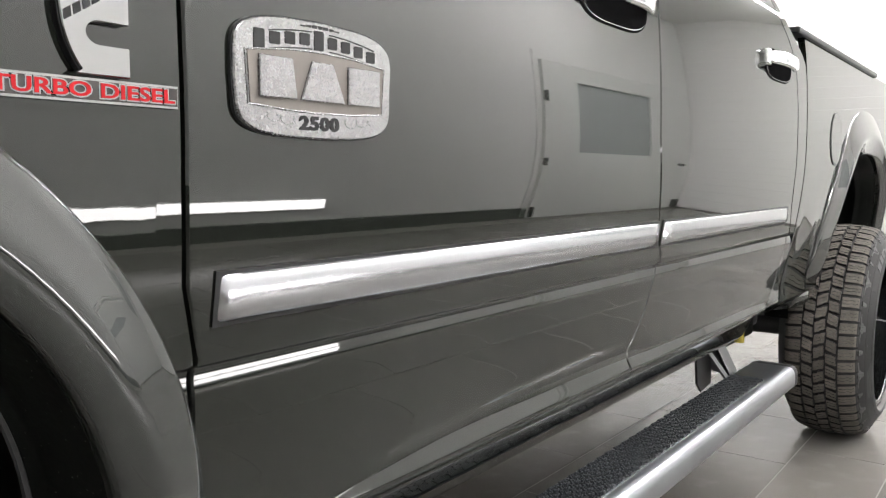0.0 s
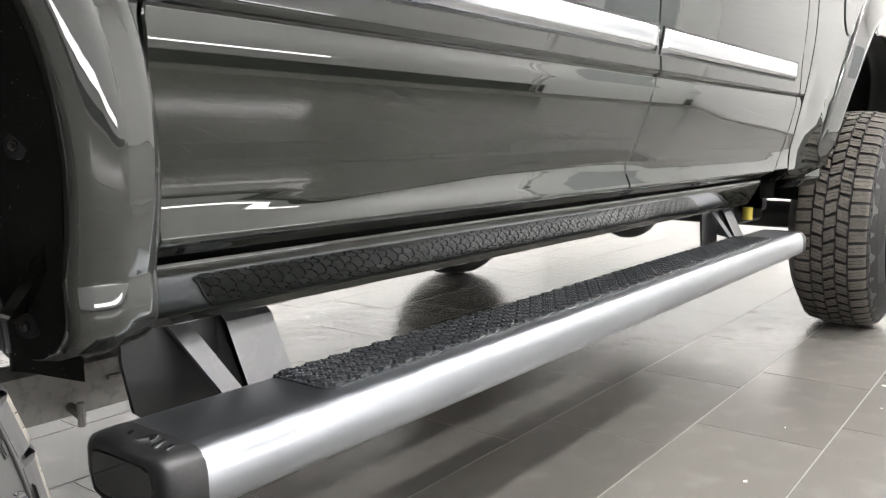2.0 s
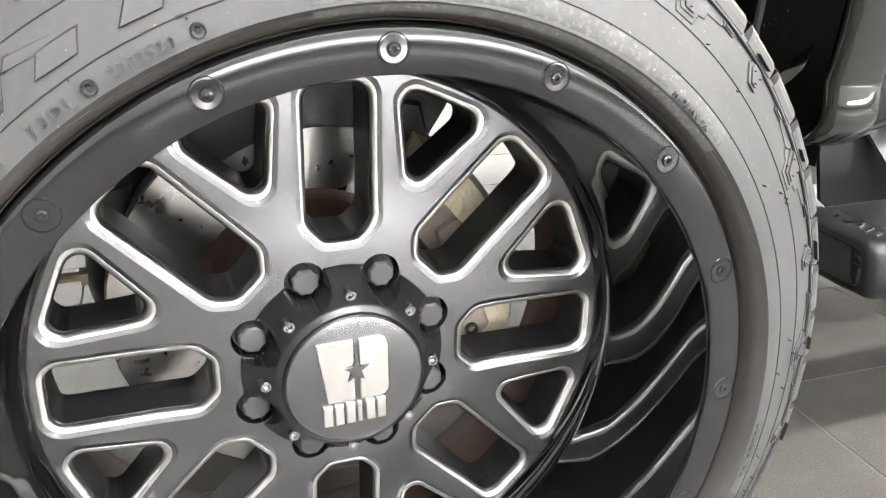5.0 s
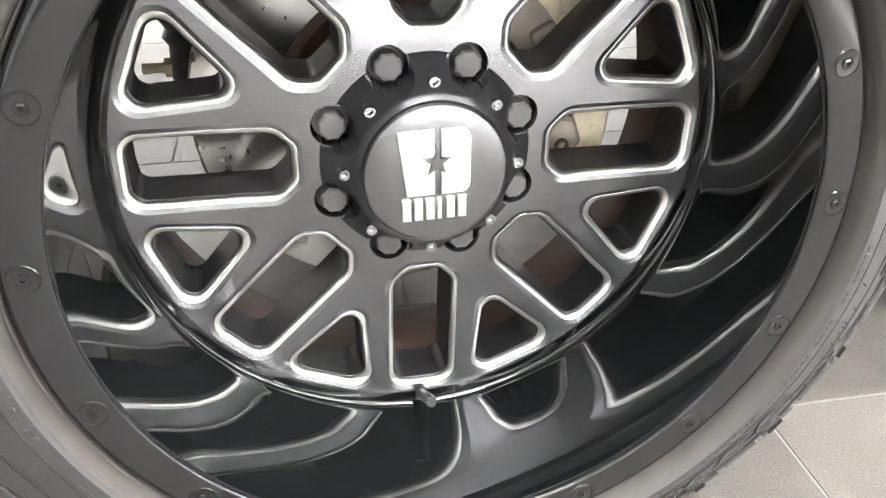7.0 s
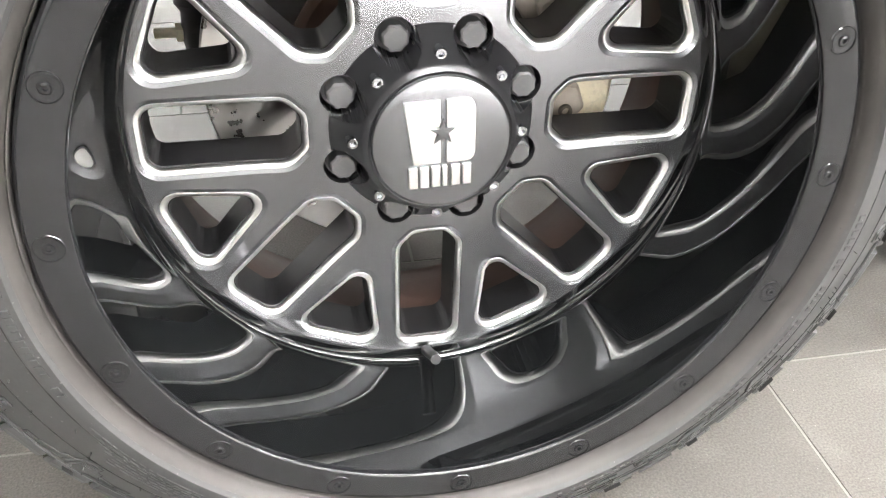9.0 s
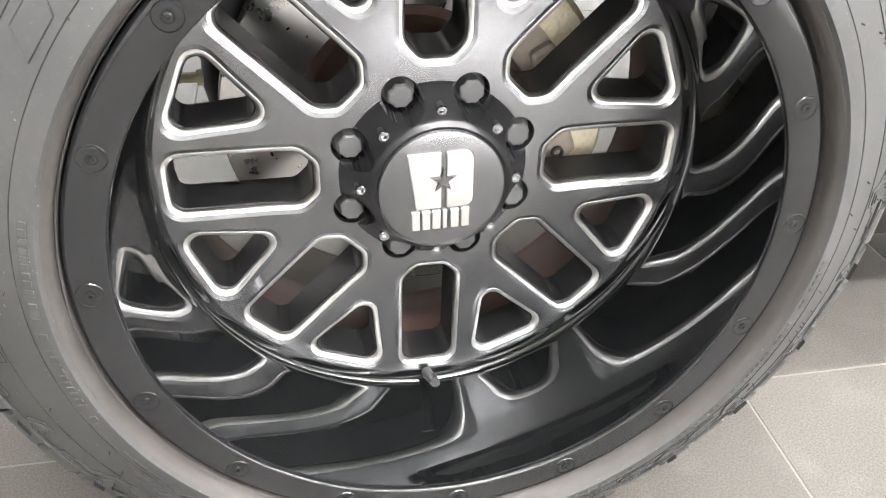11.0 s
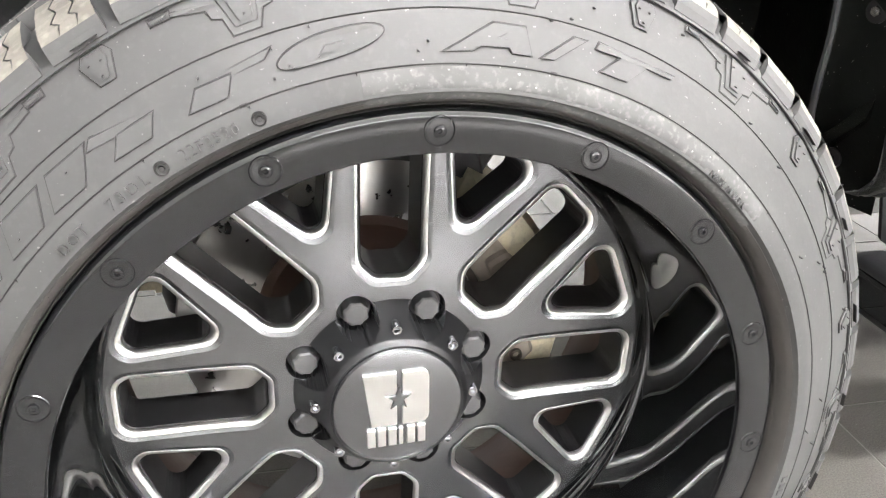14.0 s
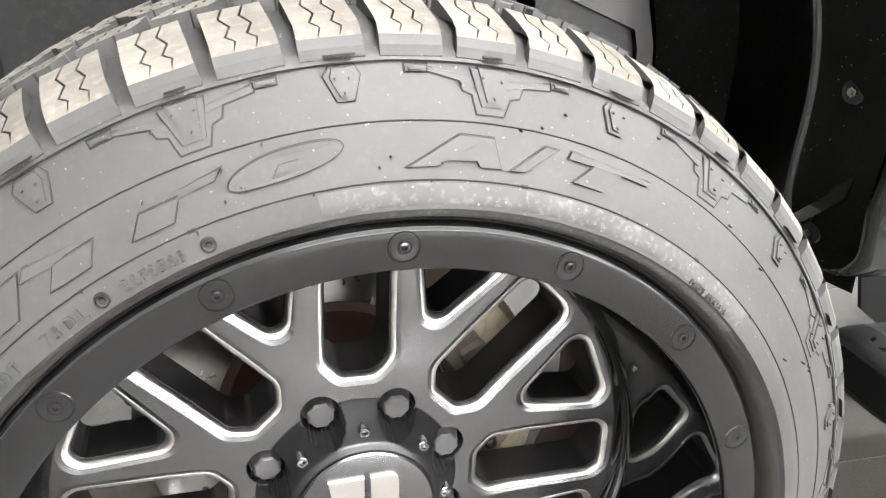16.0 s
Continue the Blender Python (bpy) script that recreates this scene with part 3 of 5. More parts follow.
for y in (0.3035, 0.3065):
    sheet(bm, [[(x, y - 0.004, 0.560), (x, y, 0.548), (x, y, e)] for x, e in zip(xs, edge)])
sheet(bm, [[(x, 0.3035, e), (x, 0.3065, e)] for x, e in zip(xs, edge)])
part("sill_flange", bm, DUSTYFRAME, truck, "dusty welded flange along the foot of the sill")
bm = box(bmesh.new(), 0.62, 2.60, 0.262, 2.03, 0.59, 0.66)
box(bm, -0.9, 5.1, 0.56, 2.08, 0.9, 1.2)
box(bm, 0.62, 2.68, 0.26, 2.03, 0.655, 1.2)
part("body_core", bm, PLASTIC, truck, smooth=False)
bm = bmesh.new()
zz = [(1.5, 0.168), (1.53, 0.180), (1.80, 0.32), (1.92, 0.40), (1.97, 0.50), (1.985, 0.7)]
prof = [(y, z) for z, y in zz] + [(2.28 - y, z) for z, y in zz[::-1]]
rows = []
for x, s in [(0.50, 0.0), (0.72, 0.35), (1.05, 0.9), (1.3, 1.0), (2.0, 1.0), (2.30, 0.85), (2.40, 0.0)]:
    rows.append([(x, y, 1.5 + (z - 1.5) * s) for y, z in prof])
sheet(bm, rows)
part("cab_roof", bm, [PAINT], truck)
bm = box(bmesh.new(), -1.0, 0.6, 0.16, 2.12, 1.2, 1.32, 0.04, 3)
box(bm, -1.05, -0.9, 0.2, 2.08, 0.65, 1.25, 0.03)
part("hood", bm, PAINT, truck)
bm = bmesh.new()
for a, b in [(0.85, 1.55), (1.66, 2.20)]:
    sheet(bm, [[(x, y - 0.004, z) for z, y in [(1.535, 0.182), (1.66, 0.245), (1.79, 0.313)]] for x in (a, b)])
part("side_windows", bm, GLASS, truck)
bm = box(bmesh.new(), 2.78, 5.15, 1.90, 2.08, 0.66, 1.39, 0.02)
box(bm, 2.80, 2.86, 0.2, 2.08, 0.9, 1.39, 0.01)
box(bm, 5.08, 5.16, 0.2, 2.08, 0.7, 1.39, 0.02)
box(bm, 0.6, 2.72, 2.02, 2.08, 0.64, 1.5, 0.02)
box(bm, -0.98, 0.58, 2.02, 2.08, 0.9, 1.25, 0.02)
part("far_side", bm, PAINT, truck)
bm = box(bmesh.new(), 2.62, 3.96, 0.142, 0.19, 1.431, 1.449, 0.005, 3)
part("bed_rail", bm, PLASTIC, truck, "black plastic rail on the cargo bed")
bm = bmesh.new()
for y in (0.66, 1.62):
    box(bm, -1.0, 5.1, y - 0.04, y + 0.04, 0.60, 0.76, 0.01)
box(bm, 0.9, 1.0, 0.64, 1.64, 0.62, 0.7)
box(bm, 2.6, 2.7, 0.64, 1.64, 0.62, 0.7)
part("chassis_frame", bm, FRAME, truck, "dusty black chassis frame")
bm = box(bmesh.new(), 0.50, 0.80, 0.50, 0.57, 0.388, 0.456, 0.010)
box(bm, 0.70, 0.79, 0.494, 0.502, 0.428, 0.4325)
cyl(bm, (0.648, 0.497, 0.405), (0.648, 0.47, 0.398), 0.006, 0.006, 8)
cyl(bm, (0.648, 0.472, 0.385), (0.648, 0.472, 0.415), 0.005, 0.005, 8)
part("crossmember", bm, DUSTYFRAME, truck, "dusty grey chassis crossmember")
bm = bmesh.new()
cyl(bm, (0, 0.34, AXLE), (0, 1.94, AXLE), 0.045)
part("front_axle", bm, FRAME, truck)
bm = bmesh.new()
cyl(bm, (WHEELBASE, 0.34, AXLE), (WHEELBASE, 1.94, AXLE), 0.055)
bmesh.ops.create_uvsphere(bm, u_segments=20, v_segments=12, radius=0.15, matrix=pose(WHEELBASE, 1.14, AXLE))
part("rear_axle", bm, FRAME, truck)


# wheel wells
def liner(at, cz, foot, lines):
    """The plastic shell of a wheel well, with a rounded bead behind the flare's edge."""
    bm = bmesh.new()
    pts = []
    for i in range(61):
        a = math.pi * i / 60
        p, q = Vector(at(a - 0.01)), Vector(at(a + 0.01))
        t = (q - p).normalized()
        pts.append((Vector(at(a)), Vector((1, 0)) if i == 0 else Vector((-1, 0)) if i == 60 else Vector((t.y, -t.x))))
    down = np.linspace(cz, foot, 9)[1:]
    pts = [(Vector((pts[0][0].x, z)), Vector((1, 0))) for z in down[::-1]] + pts + [(Vector((pts[-1][0].x, z)), Vector((-1, 0))) for z in down]
    rows = []
    for dy, k in [(0.012, -0.003), (0.026, 0.001), (0.045, 0.005), (0.070, 0.010), (0.086, 0.014), (0.092, 0.0185), (0.097, 0.0200), (0.102, 0.0180), (0.110, 0.010), (0.14, 0.0), (0.20, -0.016), (0.30, -0.022), (0.34, 0.06)]:
        row = []
        for p, nrm in pts:
            q = p - nrm * k
            tail = smoothstep(0.67, 0.55, q.y)
            row.append((q.x + nrm.x * 0.030 * tail, soft(lines[0], max(q.y, 0.61)) + dy + 0.020 * tail, q.y))
        rows.append(row)
    sheet(bm, rows)
    return bm


for x, y, z in [(0.455, 0.199, 0.733), (0.483, 0.256, 0.573)]:
    bm = cyl(bmesh.new(), (x + 0.008, y + 0.003, z), (x - 0.0035, y - 0.0015, z), 0.012, 0.011, 20)
    part("liner_washer", bm, PLASTIC, truck, "black washer on the wheel liner")
    bm = cyl(bmesh.new(), (x, y, z), (x - 0.0065, y - 0.0028, z), 0.0052, 0.0046, 6)
    cyl(bm, (x - 0.006, y - 0.0026, z), (x - 0.0085, y - 0.0037, z), 0.0022, 0.0018, 8)
    part("liner_screw", bm, STEEL, truck, "small steel screw in the wheel liner", smooth=False)
bm = bmesh.new()
rows = []
for z in np.linspace(0.545, 0.90, 30):
    c = max(0.0, 1 - ((max(z, 0.63) - 0.63) / 0.432) ** 2.3) ** (1 / 2.3)
    x = 0.468 * c - 0.021 + 0.030 * smoothstep(0.67, 0.55, z)
    y = soft(WELL, max(z, 0.61)) + 0.107 + 0.020 * smoothstep(0.67, 0.55, z)
    rows.append([(x + 0.0045 * math.cos(t), y + 0.0045 * math.sin(t), z) for t in np.linspace(0, 2 * math.pi, 9)])
sheet(bm, rows)
# greyer than the liner: dust, and the bead's highlight put into its colour
part("liner_bead", bm, FRAME, truck, "dusty rounded bead on the wheel liner, lightened as a highlight")
ln = part("wheel_liner", liner(FA, 0.63, 0.527, ([(z, y + 0.010) for z, y in WELL],)), LINER, truck, "dusty black plastic wheel well liner")
part("wheel_liner", liner(RA, 0.65, 0.52, REAR_LINES), LINER, truck, "dusty black plastic wheel well liner")


part("inner_splash_shield", box(bmesh.new(), 0.16, 0.62, 0.52, 0.54, 0.56, 1.06, 0.004, 1), LINER, truck, "black plastic shield inside the wheel well", smooth=False)
part("rear_well_shield", box(bmesh.new(), 3.15, 4.35, 0.50, 0.53, 0.50, 1.25, 0.004, 1), LINER, truck, "black plastic shield inside the rear wheel well", smooth=False)
part("rear_splash_shield", box(bmesh.new(), 2.90, 3.24, 0.40, 0.43, 0.44, 0.92, 0.01, 1), LINER, truck, "black plastic shield before the rear wheel", smooth=False)


# ---- wheel ----
FACE = 0.147         # depth of the spoke face behind the lip
TURN = 1.5           # degrees by which the wheel has rolled
side_prof = [(0.2940, 0.030), (0.2975, 0.004), (0.3010, -0.006), (0.308, -0.0135), (0.316, -0.012), (0.328, -0.006), (0.342, 0.002), (0.355, 0.009),
             (0.368, 0.0175), (0.376, 0.0230), (0.3822, 0.0272), (0.3833, 0.0280), (0.3835, 0.0262), (0.3842, 0.0256), (0.3885, 0.0288), (0.3905, 0.0335), (0.394, 0.040), (0.399, 0.048), (0.402, 0.058), (0.4055, 0.085), (0.407, 0.12)]
TMID = 0.152


def side_y(r):
    return piece(side_prof, r)


def on_side(a, r, lift=0.0):
    """A point on the outer sidewall: a degrees clockwise from the top, r from the axle."""
    a = radians(a)
    return (r * math.sin(a), side_y(r) - lift, r * math.cos(a))


def wrap_side(bm, a, r0, lift, thick):
    """Bend letters built flat round the sidewall, centred at angle a and radius r0."""
    for v in bm.verts:
        ang = a + math.degrees(v.co.x / r0)
        r = r0 + v.co.z
        v.co = on_side(ang, r, lift if v.co.y < 0 else lift - thick)
    return bm


def slab(bm, poly, lift, edge=0.0006):
    """A low raised shape on the sidewall with a painted dark edge; poly holds (angle, radius) pairs."""
    n = len(poly)
    k = radians(1) * 0.35
    flat = [(a * k, r) for a, r in poly]
    out = inset(flat, -edge)
    top = inset(flat, 0.0004)
    def ring(pts, h):
        return [bm.verts.new(on_side(a / k, r, h)) for a, r in pts]
    far, lo, hi = ring(out, 0.00025), ring(flat, 0.0003), ring(top, lift)
    for i in range(n):
        j = (i + 1) % n
        bm.faces.new((lo[i], lo[j], hi[j], hi[i]))
        # flat dark strip round the foot, painted as the edge's shade
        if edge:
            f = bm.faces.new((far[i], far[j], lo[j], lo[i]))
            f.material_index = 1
    bm.faces.new(hi)


def ridge(bm, r, w, lift, a0=0.0, a1=360.0, seg=180):
    add_mesh(bm, lathe([(r - w, side_y(r - w) + 0.0006), (r - w * 0.4, side_y(r) - lift), (r + w * 0.4, side_y(r) - lift), (r + w, side_y(r + w) + 0.0006)], seg, a0=a0, a1=a1))


def build_wheel(name, label):
    wheel = new(name)
    wheel.parent = truck
    wheel["label"] = label
    # tyre
    full = side_prof + [(r, 2 * TMID - y) for r, y in side_prof[::-1]]
    part("tyre", lathe(full, 160), TYRE, wheel, "worn grey-black all-terrain tyre")
    # raised marks on the sidewall
    bm = bmesh.new()
    ridge(bm, 0.3235, 0.0006, 0.0006)
    ridge(bm, 0.3535, 0.0006, 0.0006)
    for a in (-8.1, 3.65, 26.75, -31.5, -50, 50, 100, 140, 180, 220, 260):
        slab(bm, [(a - 0.09, 0.3025), (a + 0.09, 0.3025), (a + 0.09, 0.3235), (a - 0.09, 0.3235)], 0.0008)
    for a in (13.7, 38.0, -20.0, 62.0):
        slab(bm, [(a - 0.30, 0.3232), (a + 0.30, 0.3232), (a + 0.30, 0.3240), (a - 0.30, 0.3240)], 0.0010)
    part("sidewall_ribs", bm, [SHADE_GRIME, SHADE_GRIME], wheel, "thin moulded ribs on the sidewall")
    for k in range(-13, 14):
        a = 9.8 + k * 360 / 27
        bm = bmesh.new()
        if k % 2 == 0:
            slab(bm, [(a + p, r) for p, r in ((-5.9, 0.3800), (-5.9, 0.3780), (-3.0, 0.3740), (-2.75, 0.3692), (-1.85, 0.3675), (-1.45, 0.3576), (1.25, 0.3578), (1.9, 0.3670), (2.85, 0.3686), (3.2, 0.3742), (5.9, 0.3764), (5.9, 0.3800))], 0.0009, 0.0007)
            slab(bm, [(a - 2.0, 0.3812), (a - 1.0, 0.3617), (a + 1.15, 0.3620), (a + 1.95, 0.3812)], 0.0020, 0.0003)
            slab(bm, [(a - 1.35, 0.3822), (a - 0.5, 0.3643), (a + 0.9, 0.3645), (a + 1.4, 0.3822)], 0.0034, 0.0004)
            for c in (-6.9, 6.9):
                slab(bm, [(a + c - 1.0, 0.3815), (a + c - 0.95, 0.3778), (a + c + 0.95, 0.3778), (a + c + 1.0, 0.3815)], 0.0016, 0.0008)
                slab(bm, [(a + c - 0.8, 0.3815), (a + c - 0.7, 0.3790), (a + c + 0.7, 0.3790), (a + c + 0.8, 0.3815)], 0.0030, 0.0004)
            studs = [(-0.85, 0.3775), (0.95, 0.3765), (0.2, 0.3675), (-2.9, 0.3735)]
        else:
            slab(bm, [(a - 1.05, 0.3822), (a - 1.65, 0.3777), (a - 0.8, 0.3647), (a + 0.8, 0.3647), (a + 1.6, 0.3777), (a + 1.1, 0.3822)], 0.0018, 0.0005)
            slab(bm, [(a - 0.85, 0.3820), (a - 1.15, 0.3770), (a - 0.45, 0.3670), (a + 0.45, 0.3670), (a + 1.1, 0.3770), (a + 0.8, 0.3820)], 0.0034, 0.0004)
            studs = [(-0.65, 0.3768), (0.55, 0.3765), (0.0, 0.3695)]
        for p, r in studs:
            q = Vector(on_side(a + p, r, 0.0030))
            n0 = len(bm.faces)
            cyl(bm, q + Vector((0, 0.002, 0)), q - Vector((0.0006, 0.0030, 0.0004)), 0.0006, 0.0004, 5)
            bm.faces.ensure_lookup_table()
            for f in bm.faces[n0:]:
                f.material_index = 1
        part("sidewall_lug", bm, [TYRE, SHADE_GRIME], wheel, smooth=False)
        # moulded slot on the foot of the shoulder block above the lug
        bm = bmesh.new()
        w = 1.35 if k % 2 else 0.9
        slab(bm, [(a - w, 0.3880), (a - w, 0.3887), (a + w, 0.3887), (a + w, 0.3880)], 0.0054, 0.0)
        part("shoulder_mark", bm, SHADE_GRIME, wheel, smooth=False)
    bm = lathe([(0.2955, 0.014), (0.2962, 0.002), (0.2972, 0.0), (0.2980, 0.0022), (0.2990, 0.0005), (0.3000, -0.0035), (0.3008, -0.0035), (0.3012, 0.002)], 160)
    part("bead_ring", bm, BRONZE, wheel, "brownish ribbed bead of the tyre")
    # the bead's brown carried outwards, to darken the sidewall's inner slope
    bm = lathe([(r, side_y(r) - 0.0004) for r in (0.2976, 0.2992, 0.3010, 0.3030, 0.3048)] + [(0.3052, side_y(0.3052) + 0.0004)], 160)
    part("bead_band", bm, BRONZE, wheel, "dark brown band of rubber beside the rim")
    # small moulding nubs
    bm = bmesh.new()
    rng = random.Random(5)
    for k in range(100):
        a, r = rng.uniform(0, 360), rng.choice((0.3235, 0.333, 0.3445, 0.3535, 0.366, 0.373))
        r += rng.uniform(-0.003, 0.003)
        p = Vector(on_side(a, r, 0.0))
        cyl(bm, p + Vector((0, 0.001, 0)), p - Vector((0, 0.0035, 0)), 0.0007, 0.0005, 5)
    tagged(part("rubber_nubs", bm, PLASTIC, wheel, "small moulding nubs", smooth=False), kind="stuff")
    # raised lettering and plain block marks
    letter_a = [(1.15, 0.3303), (6.63, 0.3471), (10.15, 0.3467), (10.96, 0.3309), (8.65, 0.3308), (8.33, 0.3338), (5.34, 0.3335), (4.37, 0.3306)]
    slash = [(11.9, 0.3307), (15.58, 0.3468), (17.15, 0.3467), (13.54, 0.3312)]
    letter_t = [(18.18, 0.3433), (18.55, 0.3482), (28.54, 0.3482), (28.16, 0.3450), (24.82, 0.3441), (22.71, 0.3316), (19.08, 0.3318), (21.27, 0.3435)]
    for shape in (letter_a, slash, letter_t):
        bm = bmesh.new()
        slab(bm, shape, 0.0020, 0.0005)
        if shape is letter_a:
            slab(bm, [(6.83, 0.3387), (8.08, 0.3421), (8.22, 0.3385)], 0.0024, 0.0005)
        part("raised_letter", bm, [TYRE, SHADE_GRIME], wheel, "moulded tyre lettering", smooth=False)
    for text, a, size, space in (("DOT", -42.6, 0.0092, 1.25), ("73DL", -34.8, 0.0098, 1.45), ("22F2520", -24.8, 0.0098, 1.12), ("MADE IN U.S.A.", 42.2, 0.0062, 1.0)):
        bm = wrap_side(words(text, size, 0.0009, 0, 0, space), a, 0.3138 if a < 0 else 0.3105, 0.0016, 0.0026)
        part("raised_letters", bm, TYRE, wheel, "small moulded tyre code", smooth=False)
    ring_me = None
    for a in (-30.4, -19.05):
        m = Matrix.Translation(on_side(a, 0.3140, 0))
        if ring_me is None:
            bm = lathe([(0.0, -0.0010), (0.0016, -0.0010), (0.0020, 0.001), (0.0032, 0.001), (0.0035, -0.0018), (0.0041, -0.0018), (0.0046, 0.001)], 20)
            ring_me = part("code_ring", bm, SHADE_GRIME, wheel, "small moulded ring beside the date code", m=m).data
        else:
            place("code_ring", ring_me, wheel, "small moulded ring beside the date code", m)
    for base in (0, 180):
        for block in ([[(-10.0 + 5.4 * math.copysign(abs(math.cos(t)) ** 0.8, math.cos(t)) + 1.0 * math.sin(t), 0.3402 + 0.0076 * math.sin(t) + 0.0020 * math.cos(t)) for t in np.linspace(0, 2 * math.pi, 30, endpoint=False)], [(-11.3, 0.3366), (-10.6, 0.3412), (-8.7, 0.3416), (-9.5, 0.3368)]],
                      [[(-35.6, 0.3425), (-34.6, 0.3478), (-15.5, 0.3470), (-16.4, 0.3418)], [(-23.6, 0.3412), (-19.8, 0.3412), (-21.0, 0.3304), (-25.2, 0.3308)], [(-32.2, 0.3412), (-28.1, 0.3412), (-29.4, 0.3303), (-33.8, 0.3308)]],
                      [[(-40.2, 0.3475), (-35.2, 0.3475), (-37.6, 0.3297), (-41.9, 0.3302)]],
                      [[(-46.6, 0.3475), (-41.4, 0.3470), (-43.6, 0.3295), (-48.4, 0.3302)]],
                      [[(-54.5, 0.3475), (-48.6, 0.3475), (-50.8, 0.3297), (-56.6, 0.3302)]]):
            bm = bmesh.new()
            for n_, poly in enumerate(block):
                slab(bm, [(base + a, r) for a, r in poly], 0.0030 if len(poly) == 4 and n_ == 1 and len(block) == 2 else 0.0020, 0.0005)
            part("raised_block", bm, [TYRE, SHADE_GRIME], wheel, "raised block mark on the sidewall", smooth=False)
    bm = bmesh.new()
    rng = random.Random(17)
    for k in range(7):
        r = 0.3165 + 0.0042 * k
        a = 215.0 + rng.uniform(0, 1.5)
        while a < 243.0 - 1.2 * k:
            w = rng.uniform(0.5, 1.7)
            slab(bm, [(a, r), (a + w, r), (a + w, r + 0.0022), (a, r + 0.0022)], 0.0008, 0.0)
            a += w + rng.uniform(0.25, 0.7)
    for a0, a1, r0, h in ((96, 140, 0.3115, 0.0065), (148, 176, 0.3125, 0.0055), (250, 285, 0.3120, 0.0060)):
        a = a0
        while a < a1:
            w = rng.uniform(0.6, 1.0)
            if rng.random() > 0.18:
                slab(bm, [(a, r0), (a + w, r0), (a + w, r0 + h), (a, r0 + h)], 0.0011, 0.0002)
            a += w + 0.45
    tagged(part("fine_print", bm, [TYRE, SHADE_GRIME], wheel, "rows of small raised bars", smooth=False), kind="stuff")
    bm = lathe([(r, side_y(r) - 0.0005) for r in (0.3020, 0.306, 0.311, 0.316, 0.3222)], 90, a0=-7.8, a1=49.0)
    part("dust_band", bm, DUST, wheel, "patchy pale dust on the sidewall")
    # tread blocks
    meshes = [tread_block(k) for k in range(3)]
    step = 360 / 54
    for i in range(54):
        for row, (me, y, mirror, off) in enumerate([(meshes[0], 0, False, 0), (meshes[1], TMID - 0.0405, False, 0.5), (meshes[2], TMID, False, 0.0),
                                                     (meshes[1], TMID + 0.0405, True, 0.5), (meshes[0], 2 * TMID, True, 0.3)]):
            a = (i + off) * step + 2.6
            m = Matrix.Rotation(radians(a), 4, "Y") @ Matrix.Translation((0, y, 0)) @ Matrix.Rotation((math.pi if mirror else 0) + (0 if row in (0, 4) else radians(4 if (i + row) % 2 else -4)), 4, "Z")
            place("tread_block", me, wheel, m=m)
    build_rim(wheel)
    return wheel


def finish_mesh(name, bm, material):
    bmesh.ops.recalc_face_normals(bm, faces=bm.faces)
    me = bpy.data.meshes.new(name)
    bm.to_mesh(me)
    bm.free()
    me.materials.append(material)
    return me


